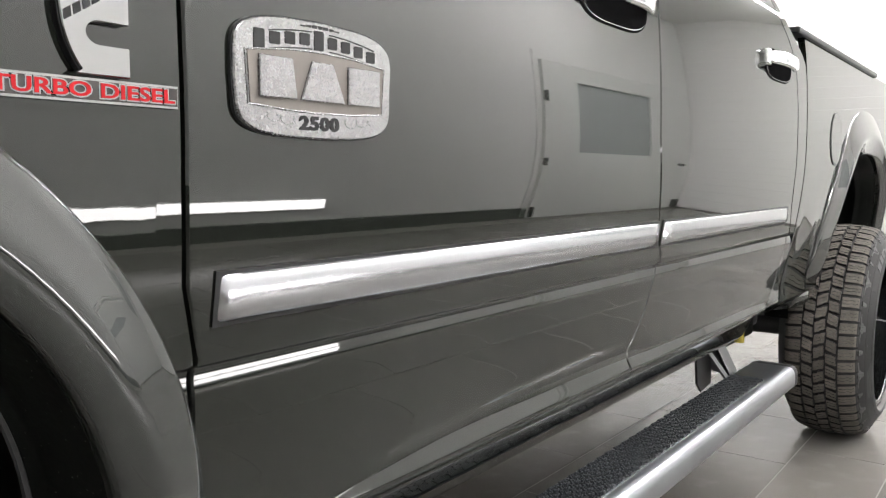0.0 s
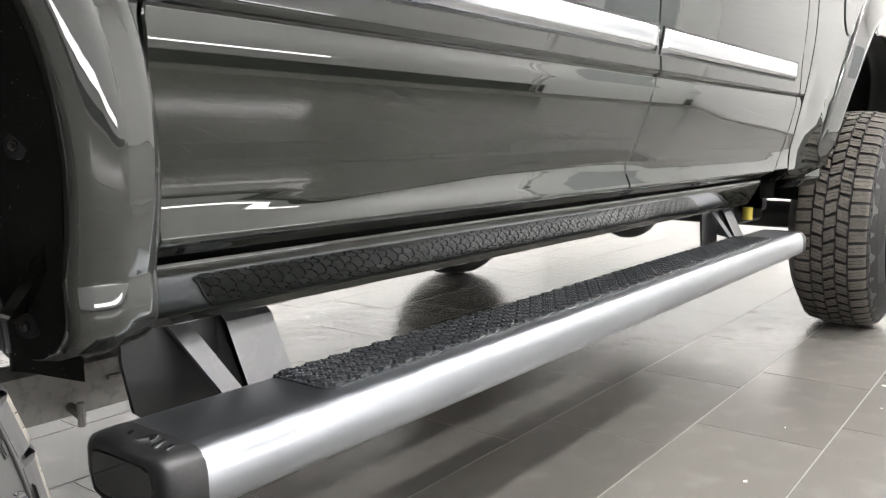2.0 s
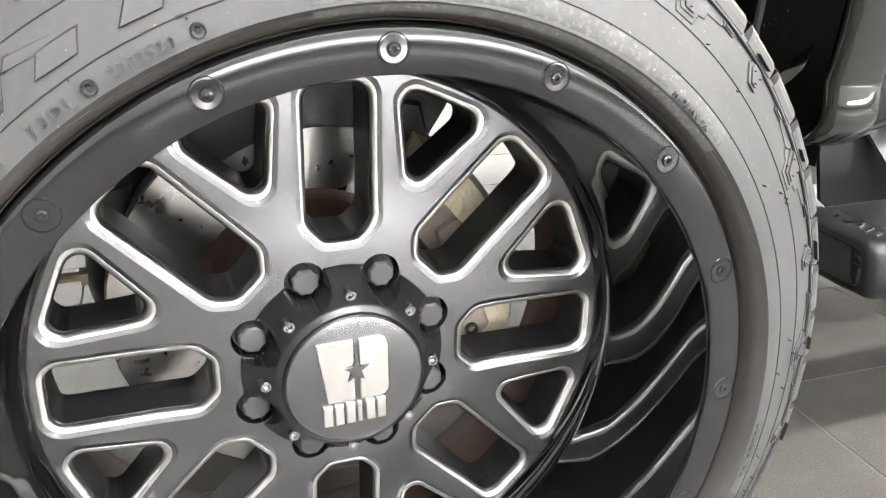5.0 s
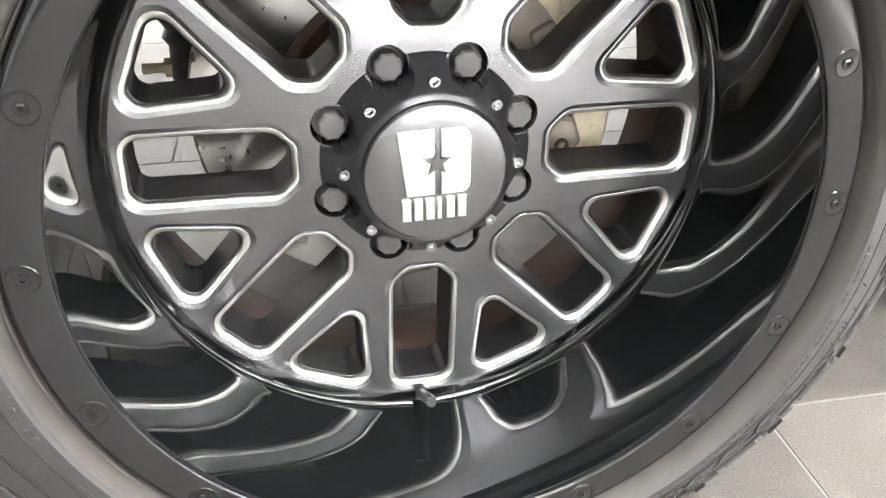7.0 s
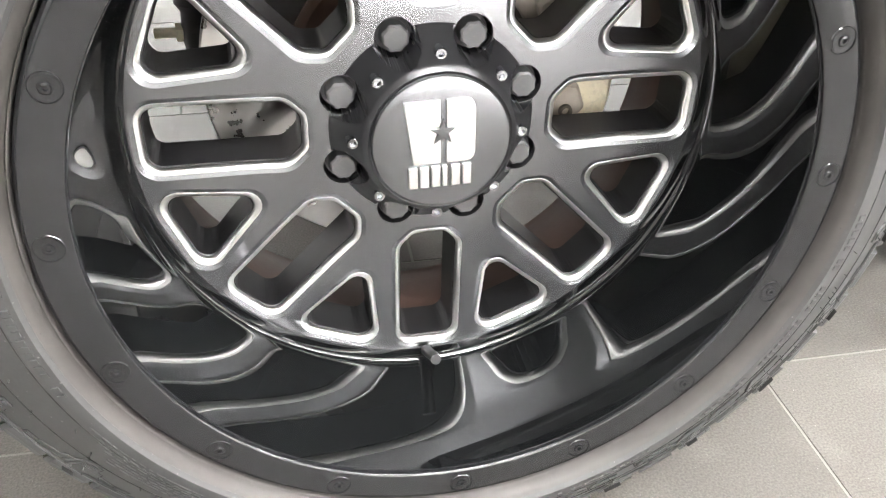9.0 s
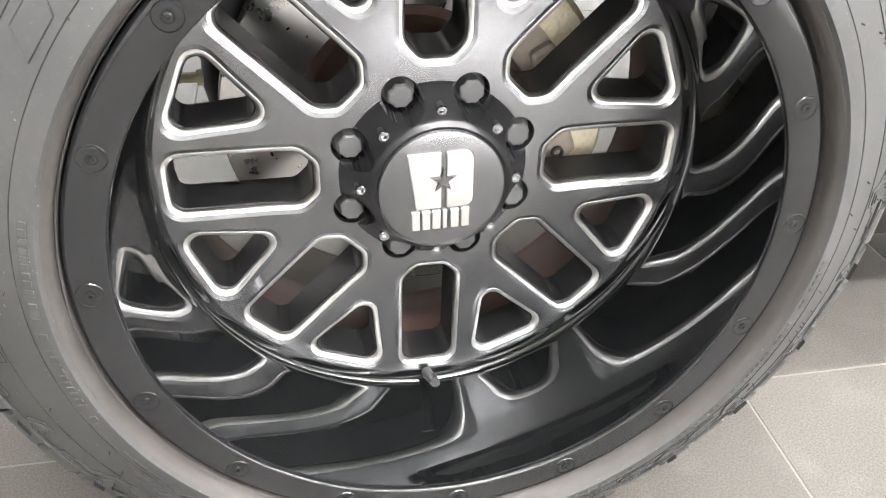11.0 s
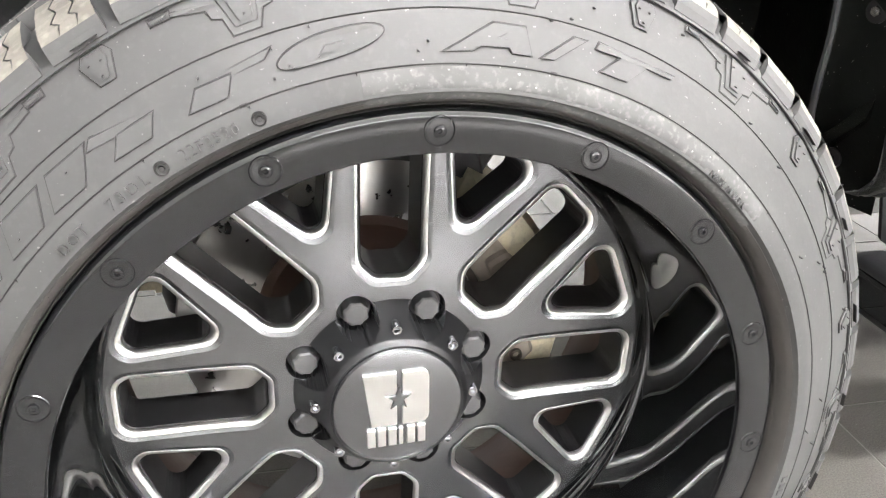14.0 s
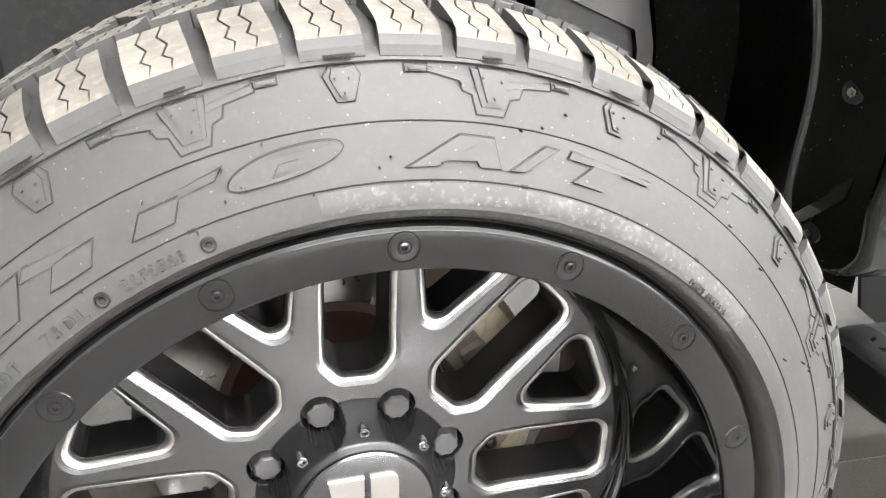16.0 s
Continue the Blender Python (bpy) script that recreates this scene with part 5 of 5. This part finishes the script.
part("panel_flange", prism(bmesh.new(), flange, 0.412, 0.423, 0.002), GALV, truck, "bare grey pressed edge of the panel", smooth=False)

# ---- running board ----
board = new("running_board")
board.parent = truck
board["label"] = "polished aluminium running board with a rubber step mat"
BX0, BX1 = 0.562, 2.665
sec = [(0.126, 0.404), (0.1205, 0.409), (0.1185, 0.418), (0.1185, 0.430), (0.1195, 0.444), (0.1225, 0.4535), (0.128, 0.4605), (0.136, 0.4640), (0.146, 0.4650), (0.234, 0.4650), (0.246, 0.462), (0.250, 0.454), (0.250, 0.430), (0.242, 0.408), (0.225, 0.402), (0.158, 0.402)]
bm = bmesh.new()
loops = [[bm.verts.new((x, y, z)) for y, z in sec] for x in np.linspace(BX0, BX1, 12)]
for a, b in zip(loops, loops[1:]):
    for i in range(len(sec)):
        j = (i + 1) % len(sec)
        bm.faces.new((a[i], a[j], b[j], b[i]))
part("tread_bar", bm, ALU, board, "polished aluminium bar", angle=60)


def end_cap(x, d):
    bm = bmesh.new()
    cy, cz = 0.186, 0.434
    rows = []
    for t, s in [(-0.004, 1.0), (0.0, 1.012), (0.020, 1.012), (0.032, 0.97), (0.038, 0.90), (0.040, 0.80)]:
        rows.append([(x + d * t, cy + (y - cy) * s, cz + (z - cz) * s) for y, z in sec + sec[:1]])
    vs = sheet(bm, rows)
    bm.faces.new(vs[-1][:-1])
    return bm


part("end_cap", end_cap(BX0, -1), PLASTIC, board, "black plastic end cap")
bm = bmesh.new()
face = [(y, z) for y, z in sec]
fc = [(0.186 + (y - 0.186) * 0.74, 0.434 + (z - 0.434) * 0.66) for y, z in face]
a = [bm.verts.new((BX0 - 0.0398, y, z)) for y, z in fc]
b = [bm.verts.new((BX0 - 0.0418, 0.186 + (y - 0.186) * 0.95, 0.434 + (z - 0.434) * 0.95)) for y, z in fc]
for k in range(len(a)):
    bm.faces.new((a[k], a[(k + 1) % len(a)], b[(k + 1) % len(a)], b[k]))
bm.faces.new(b)
part("cap_face", bm, BLACK, board, "glossy black face of the end cap", smooth=False)
part("end_cap", end_cap(BX1, 1), PLASTIC, board, "black plastic end cap")
bm = bmesh.new()
for y, w, x0, x1, sl in [(0.146, 0.0022, 0.541, 0.552, 0.004), (0.160, 0.0030, 0.538, 0.556, 0.006), (0.176, 0.0024, 0.546, 0.554, 0.002), (0.188, 0.0034, 0.539, 0.558, -0.006), (0.206, 0.0022, 0.543, 0.551, 0.004)]:
    v = [bm.verts.new((x, yy, z)) for z in (0.4640, 0.4664) for x, yy in ((x0, y - w), (x1, y - w + sl), (x1, y + w + sl), (x0, y + w))]
    for f in ((4, 5, 6, 7), (0, 1, 5, 4), (1, 2, 6, 5), (2, 3, 7, 6), (3, 0, 4, 7)):
        bm.faces.new([v[i] for i in f])
part("cap_marks", bm, SATIN_CHROME, board, "pale plain marks on the end cap", smooth=False)
MX0, MX1, MY0, MY1, MZ = 0.752, 2.45, 0.150, 0.243, 0.4650
bm = bmesh.new()
mo = rounded([(MX0, MY0), (MX1, MY0), (MX1, MY1), (MX0, MY1)], [0.02, 0.02, 0.004, 0.004])
lo = [bm.verts.new((x, y, MZ - 0.002)) for x, y in mo]
mid = [bm.verts.new((x, y, MZ + 0.0025)) for x, y in mo]
hi = [bm.verts.new((x, y, MZ + 0.0030)) for x, y in rounded([(MX0 + .002, MY0 + .002), (MX1 - .002, MY0 + .002), (MX1 - .002, MY1 - .002), (MX0 + .002, MY1 - .002)], [0.02, 0.02, 0.004, 0.004])]
for a, b in ((lo, mid), (mid, hi)):
    for i in range(len(a)):
        j = (i + 1) % len(a)
        bm.faces.new((a[i], a[j], b[j], b[i]))
bm.faces.new(hi)
part("step_mat", bm, RUBBER, board, "black rubber step mat with raised scales", smooth=False)
# honeycomb pads of the mat, each with two small tabs at its points
PADR = 0.0134
bm = bmesh.new()
ring = [(math.cos(radians(a)), math.sin(radians(a))) for a in range(0, 360, 60)]
levels = [[bm.verts.new((PADR * k * c, PADR * k * s_, h - 0.04 * PADR * k * s_)) for c, s_ in ring] for k, h in ((0.905, 0.0024), (0.87, 0.0058))]
for lo, hi in zip(levels, levels[1:]):
    for k in range(6):
        n_ = (k + 1) % 6
        bm.faces.new((lo[k], lo[n_], hi[n_], hi[k]))
bm.faces.new(levels[-1])
for sx in (-1, 1):
    box(bm, sx * PADR - 0.0018, sx * PADR + 0.0018, -0.0026, 0.0026, 0.002, 0.0070)
pad_me = finish_mesh("mat_scale", bm, RUBBER)
ROWSTEP = PADR * 3 ** 0.5
for i in range(int((MX1 - MX0 - 0.03) / (1.5 * PADR))):
    for j in range(4 - i % 2):
        place("mat_scale", pad_me, board, m=pose(MX0 + 0.018 + i * 1.5 * PADR, MY0 + 0.0117 + (j + (i % 2) / 2) * ROWSTEP, MZ))


for x in (0.735, 2.50):
    bm = bmesh.new()
    prof = [(0.252, 0.440), (0.262, 0.452), (0.300, 0.525), (0.330, 0.548), (0.336, 0.543), (0.307, 0.519), (0.268, 0.446), (0.258, 0.436)]
    vs = [[bm.verts.new((x + dx, y, z)) for y, z in prof] for dx in (0.0, 0.07)]
    for k in range(len(prof)):
        n_ = (k + 1) % len(prof)
        bm.faces.new((vs[0][k], vs[0][n_], vs[1][n_], vs[1][k]))
    bm.faces.new(vs[0])
    bm.faces.new(vs[1][::-1])
    for dx in (0.0, 0.064):
        cheek = [(0.262, 0.448), (0.302, 0.525), (0.36, 0.55), (0.36, 0.47)]
        a = [bm.verts.new((x + dx, y, z)) for y, z in cheek]
        b = [bm.verts.new((x + dx + 0.006, y, z)) for y, z in cheek]
        bm.faces.new(a)
        bm.faces.new(b[::-1])
        for k in range(4):
            bm.faces.new((a[k], a[(k + 1) % 4], b[(k + 1) % 4], b[k]))
    part("bracket", bm, BRACKET, board, "grey steel mounting bracket", smooth=False)
    bm = bmesh.new()
    pts = [(x - 0.125, 0.55), (x + 0.005, 0.55), (x + 0.005, 0.42), (x - 0.075, 0.41), (x - 0.112, 0.44), (x - 0.125, 0.50)]
    prism(bm, pts, 0.318, 0.324)
    part("bracket_plate", bm, WINDOWBLACK, board, "black plate of the bracket", smooth=False)
    bm = bmesh.new()
    top, bot = Vector((x - 0.060, 0.312, 0.535)), Vector((x - 0.012, 0.256, 0.436))
    rows = []
    for p in (top, bot):
        rows.append([(p.x - 0.014, p.y, p.z), (p.x + 0.014, p.y, p.z), (p.x + 0.014, p.y + 0.008, p.z), (p.x - 0.014, p.y + 0.008, p.z), (p.x - 0.014, p.y, p.z)])
    sheet(bm, rows)
    part("strut", bm, BRACKET, board, smooth=False)

# ---- trim on the doors ----


def gasket(x0, x1):
    bm = bmesh.new()
    sheet(bm, [[(x, skin(z) + dy, z) for z, dy in [(0.8895, 0.004), (0.8900, -0.002), (0.90, -0.002), (0.92, -0.002), (0.9415, -0.002), (0.9425, 0.004)]] for x in np.linspace(x0 - 0.003, x1 + 0.001, 10)])
    return bm


def moulding(x0, x1, parent, label):
    """A chrome strip along a door, thicker at its lower edge, with rounded ends."""
    bm = bmesh.new()
    secm = [(0.892, 0.166), (0.893, 0.147), (0.897, 0.1405), (0.906, 0.1375), (0.920, 0.1365), (0.930, 0.1365), (0.936, 0.1380), (0.939, 0.1420), (0.940, 0.150)]
    xs = [x0, x0 + 0.004, x0 + 0.012] + list(np.linspace(x0 + 0.03, x1 - 0.03, 14)) + [x1 - 0.008, x1 - 0.003, x1]
    rows = []
    for x in xs:
        e = min(1.0, (min(x - x0, x1 - x) + 0.0001) / 0.010) ** 0.5
        rows.append([(x, skin(z) + 0.003 + (y - skin(z) - 0.003) * e, 0.916 + (z - 0.916) * (0.94 + 0.06 * e)) for z, y in secm])
    vs = sheet(bm, rows)
    part("moulding_gasket", gasket(x0, x1), PLASTIC, parent, "thin black gasket behind the moulding")
    return part("chrome_moulding", bm, SATIN_CHROME, parent, label)


moulding(0.563, 1.603, fdoor, "wide chrome body-side moulding")
moulding(1.628, 2.575, rdoor, "wide chrome body-side moulding")


def handle(x0, x1, z, parent, foot=0.040, tall=0.0205):
    """A chrome grip bridging a black oval cup, with a lock collar at its front end."""
    base = skin(z)
    cx, hw = (x0 + x1) / 2, (x1 - x0) / 2
    def oval(w, top, foot, n=40):
        return [(cx + w * math.copysign(abs(math.cos(t)) ** 0.6, math.cos(t)), z + (top if math.sin(t) > 0 else foot) * abs(math.sin(t)) ** 0.7 * (1 if math.sin(t) > 0 else -1)) for t in np.linspace(0, 2 * math.pi, n, endpoint=False)]
    part("handle_bezel", prism(bmesh.new(), oval(hw * 0.92, 0.026, foot + 0.006), base - 0.004, base + 0.012, 0.002), CUP, parent, "black rim of the handle cup", angle=40)
    part("cup_rim", prism(bmesh.new(), oval(hw * 0.88, 0.022, foot + 0.002), base - 0.0052, base + 0.004, 0.0008), SATIN_CHROME, parent, "chrome lower rim of the cup", angle=40)
    # flat plate on the door; a deep cup's shade is put into its colour
    part("handle_cup", prism(bmesh.new(), oval(hw * 0.868, 0.021, foot), base - 0.0060, base + 0.004), CUP, parent, "flat dark plate in place of the recess behind the handle", smooth=False)
    bm = bmesh.new()
    rows = []
    n = 32
    for i in range(n + 1):
        t = i / n
        e = max(0.0, 1 - abs(2 * t - 1) ** 5) ** 0.5
        out = 0.006 + 0.026 * (1 - abs(2 * t - 1) ** 3)
        rows.append([(x0 + (x1 - x0) * t, base - out - 0.0085 * math.cos(u) * (0.35 + 0.65 * e), z + 0.010 + tall * math.copysign(abs(math.sin(u)) ** 0.6, math.sin(u)) * (0.40 + 0.60 * e)) for u in np.linspace(0, 2 * math.pi, 19)])
    vs = sheet(bm, rows)
    bm.faces.new(vs[0][:-1])
    bm.faces.new(vs[-1][:-1])
    part("door_handle", bm, CHROME, parent, "chrome door handle", angle=50)
    # black block added where only a dark gap parts collar and grip
    part("collar_seal", box(bmesh.new(), x0 + 0.024, x0 + 0.034, base - 0.018, base + 0.010, z - 0.014, z + 0.032, 0.006, 2), CUP, parent, "black block in place of the gap between collar and grip")
    part("end_collar", box(bmesh.new(), x0 - 0.010, x0 + 0.026, base - 0.016, base + 0.012, z - 0.012, z + 0.030, 0.007, 3), CHROME, parent, "chrome collar at the end of the handle")


handle(1.228, 1.510, 1.310, fdoor)
handle(2.255, 2.525, 1.312, rdoor, 0.036, 0.018)
# fuel door
def disc_on_skin(cx, cz, r0, r1, lift, n=40, rings=6):
    bm = bmesh.new()
    rows = []
    for j in range(rings + 1):
        r = r0 + (r1 - r0) * j / rings
        rows.append([(cx + r * math.cos(t), skin(cz + r * math.sin(t)) - lift, cz + r * math.sin(t)) for t in np.linspace(0, 2 * math.pi, n + 1)])
    rows.append([(p[0], p[1] + lift + 0.002, p[2]) for p in rows[-1]])
    sheet(bm, rows)
    return bm


part("fuel_door_gap", disc_on_skin(3.135, 1.150, 0.0835, 0.0875, 0.0026, rings=1), PLASTIC, truck, smooth=False)
part("fuel_door", disc_on_skin(3.135, 1.150, 0.0, 0.0835, 0.0029), PAINT, truck, "round painted fuel door")

# ---- badges ----
badge = new("door_badge")
badge.parent = truck
badge["label"] = "chrome badge with a bronze field and raised blocks"
bx, bz, by = 0.676, 1.114, 0.1310


def local(pts, dx=0.0, dz=0.0):
    return [(bx + dx + x, bz + dz + z) for x, z in pts]


plate = []
for k in range(64):
    t = 2 * math.pi * k / 64
    c_, s_ = math.cos(t), math.sin(t)
    px_ = 0.1065 * math.copysign(abs(c_) ** 0.36, c_)
    plate.append((px_ * (1.0 if s_ > 0 else 0.985), (0.0500 if s_ > 0 else 0.0470) * math.copysign(abs(s_) ** 0.36, s_) * (1 + 0.14 * (1 - (px_ / 0.1065) ** 2))))
part("badge_back", prism(bmesh.new(), local([(x * 1.012, z * 1.02) for x, z in plate]), by - 0.004, by + 0.006), INK, badge, smooth=False)
part("badge_plate", prism(bmesh.new(), local(plate), by - 0.0065, by - 0.002, 0.0015), BADGE, badge, "chrome badge plate", smooth=False)
field = [(-0.092, 0.021), (-0.045, 0.026), (0, 0.0275), (0.045, 0.026), (0.092, 0.021), (0.089, -0.024), (0.045, -0.027), (0.0, -0.028), (-0.045, -0.027), (-0.089, -0.024)]
part("badge_field", prism(bmesh.new(), local(field), by - 0.0075, by - 0.004), BEIGE, badge, "bronze grey field", smooth=False)
bm = bmesh.new()
yb0, yb1 = by - 0.0105, by - 0.006
for k, (p, q) in enumerate(zip(field, field[1:] + field[:1])):
    d = Vector((q[0] - p[0], q[1] - p[1])).normalized() * 0.0008
    cyl(bm, (bx + p[0] * 1.02 - d.x, by - 0.0068, bz + p[1] * 1.04 - d.y), (bx + q[0] * 1.02 + d.x, by - 0.0068, bz + q[1] * 1.04 + d.y), 0.0009, 0.0009, 8)
part("badge_rim", bm, BADGE, badge, "thin raised rim round the field")
blocks = [[(-0.080, 0.019), (-0.040, 0.019), (-0.034, -0.018), (-0.080, -0.018)],
          [(-0.014, 0.019), (0.014, 0.019), (0.031, -0.018), (-0.029, -0.018)],
          [(0.036, 0.019), (0.084, 0.019), (0.084, -0.018), (0.036, -0.018)]]
for pts in blocks:
    part("badge_block", prism(bmesh.new(), local(pts), yb0, yb1, 0.001), BADGE, badge, "raised chrome block", smooth=False)
for k in range(9):
    x = -0.084 + k * 0.0188
    bow = 0.0395 - 0.00045 * (k - 4) ** 2
    hh = 0.0092 if k in (0, 4) else 0.0056
    bar = rounded(local([(x, bow + hh), (x + 0.0125, bow + hh), (x + 0.0125, bow - hh), (x, bow - hh)]), 0.0014, 3)
    part("badge_bar", prism(bmesh.new(), bar, by - 0.0072, by - 0.004), INK, badge, "dark bar in place of a letter", smooth=False)
for a, b in ((-0.066, -0.012), (0.012, 0.078)):
    for dz in (0.0080, -0.0080):
        pts = [(a + (b - a) * i / 6, 0.0395 + dz - 0.00045 * ((a + (b - a) * i / 6) / 0.0188) ** 2) for i in range(7)]
        part("badge_line", prism(bmesh.new(), local(pts + [(x, z - 0.0011) for x, z in pts[::-1]]), by - 0.0071, by - 0.004), INK, badge, "thin dark line", smooth=False)
for k in range(7):
    x = -0.026 + k * 0.0076
    top = 0.0535 - 0.0002 * abs(k - 3) ** 2
    part("small_badge_bar", prism(bmesh.new(), local([(x, top), (x + 0.0055, top), (x + 0.0055, 0.0505), (x, 0.0505)]), by - 0.0072, by - 0.004), INK, badge, "small dark bar in place of a letter", smooth=False)
bm = words("2500", 0.0175, 0.0004, 0, 0.0007, 1.08)
for v in bm.verts:
    v.co.x *= 1.45
bmesh.ops.transform(bm, matrix=pose(bx - 0.002, by - 0.0070, bz - 0.0395), verts=bm.verts)
part("badge_number", bm, INK, badge, "dark number 2500", smooth=False)
for s in (-1, 1):
    pts = []
    for k in range(60):
        t = k / 59
        turn = 5.5 * math.pi * t
        pts.append((s * (0.031 + 0.046 * t + 0.0042 * math.cos(turn)), -0.0385 + 0.0045 * t + 0.0046 * (1 - 0.4 * t) * math.sin(turn)))
    bm = bmesh.new()
    for p, q in zip(pts, pts[1:]):
        cyl(bm, (bx + p[0], by - 0.0062, bz + p[1]), (bx + q[0], by - 0.0062, bz + q[1]), 0.0007, 0.0007, 6)
    part("badge_scroll", bm, BADGE, badge, "engraved scroll work")

fender_badge = new("fender_badge")
fender_badge.parent = truck
fender_badge["label"] = "chrome and red turbo diesel badge on the fender"
bm = prism(bmesh.new(), [(0.345, 1.0965), (0.512, 1.0965), (0.512, 1.0785), (0.345, 1.0785)], 0.1235, 0.132, 0.001)
part("badge_strip", bm, EMBLEM, fender_badge, "chrome strip", smooth=False)
part("strip_field", prism(bmesh.new(), [(0.347, 1.0945), (0.510, 1.0945), (0.510, 1.0805), (0.347, 1.0805)], 0.1228, 0.125), INKGREY, fender_badge, "dark grey field", smooth=False)
for bold, depth, y, wide, material, name, label in ((0.0013, 0.0003, 0.1226, 0.1475, EMBLEM, "letter_edges", "silver edges of the letters"), (0.0003, 0.0006, 0.1222, 0.1450, RED, "badge_letters", "red letters")):
    bm = words("TURBO DIESEL", 0.0148, depth, 0, bold, 1.0)
    have = max(v.co.x for v in bm.verts) - min(v.co.x for v in bm.verts)
    for v in bm.verts:
        v.co.x *= wide / have
    bmesh.ops.transform(bm, matrix=pose(0.4345, y, 1.0873), verts=bm.verts)
    part(name, bm, material, fender_badge, label, smooth=False)
# hooked chrome emblem with a slot open to the rear
hook = [(0.462 + 0.0505 * math.cos(t), 1.152 + 0.068 * math.sin(t)) for t in np.linspace(radians(88), radians(228), 30)]
hook += [(0.424, 1.0985), (0.467, 1.0985), (0.467, 1.1195), (0.447, 1.1195)] + [(0.443 + 0.012 * math.cos(t), 1.1285 + 0.0090 * math.sin(t)) for t in np.linspace(radians(265), radians(95), 12)] + [(0.467, 1.1375), (0.467, 1.219)]
part("hook_back", prism(bmesh.new(), [(x - 0.001, z) for x, z in hook], 0.1235, 0.132), INK, fender_badge, "black backing of the emblem", smooth=False)
part("round_emblem", prism(bmesh.new(), hook, 0.1210, 0.1240, 0.0010), EMBLEM, fender_badge, "chrome hooked emblem", smooth=False)
bm = bmesh.new()
for k in range(7):
    ax, az = 0.4150 + k * 0.0074, 1.1350 + k * 0.0046
    prism(bm, [(ax, az), (ax + 0.0054, az + 0.0033), (ax + 0.0047, az + 0.0105), (ax - 0.0007, az + 0.0072)], 0.1203, 0.1215)
rng = random.Random(3)
for k in range(9):
    ax, az = 0.418 + rng.uniform(0, 0.012), 1.158 + k * 0.0035
    prism(bm, [(ax, az), (ax + rng.uniform(0.02, 0.035), az + 0.0050), (ax + 0.018, az + 0.0042)], 0.1205, 0.1215)
part("emblem_bars", bm, INK, fender_badge, "dark bars and strokes across the emblem", smooth=False)

# ---- floor tiles: half a metre and more long, in staggered rows ----
TL, TW, LINE = 0.590, 0.312, 0.0021
bm = bmesh.new()
h = 0.004
box(bm, LINE, TL - LINE, LINE, TW - LINE, -0.008, 0.0)
tile_me = finish_mesh("tile", bm, TILE)
near, rest = [], []
for j in range(-14, 19):
    y = 0.247 - TW + j * TW
    off = 2.196 + (0.0, 0.38, 0.19)[j % 3]
    for i in range(-13, 12):
        x = off + i * TL
        if x < X0 + .05 - TL or x > X1 or y < Y0 or y > Y1 - TW * 0.5:
            continue
        (near if -1.6 < x < 5.0 and -1.6 < y < 2.4 else rest).append((x, y))
for x, y in near[:300]:
    place("tile", tile_me, floor, m=pose(x, y, 0))
bm = bmesh.new()
for x, y in near[300:] + rest:
    vs = [bm.verts.new(p) for p in ((x + LINE, y + LINE, 0), (x + TL - LINE, y + LINE, 0), (x + TL - LINE, y + TW - LINE, 0), (x + LINE, y + TW - LINE, 0))]
    lo = [bm.verts.new((v.co.x, v.co.y, -0.008)) for v in vs]
    bm.faces.new(vs)
    for k in range(4):
        bm.faces.new((vs[k], lo[k], lo[(k + 1) % 4], vs[(k + 1) % 4]))
tagged(part("far_tiles", bm, TILE, floor, smooth=False), kind="stuff")

# ---- crumbs and scraps on the floor ----
rng = random.Random(11)
for x, y, r in [(2.853, -0.089, 0.008), (1.894, 0.027, 0.006), (0.914, 0.344, 0.009), (1.084, 0.454, 0.005), (1.52, -0.06, 0.003), (2.30, 0.05, 0.003), (2.62, -0.12, 0.0035), (1.30, 0.30, 0.003)]:
    bm = bmesh.new()
    bmesh.ops.create_icosphere(bm, subdivisions=1, radius=r)
    for v in bm.verts:
        v.co *= rng.uniform(0.6, 1.15)
        v.co.z *= 0.35
    low = min(v.co.z for v in bm.verts)
    crumb = part("crumb", bm, CRUMB, m=pose(x, y, -low, 0, 0, rng.uniform(0, 180)), smooth=False)
    tagged(crumb, "small pale crumb lying on the tile floor", "crumb", "crumbs on the floor")
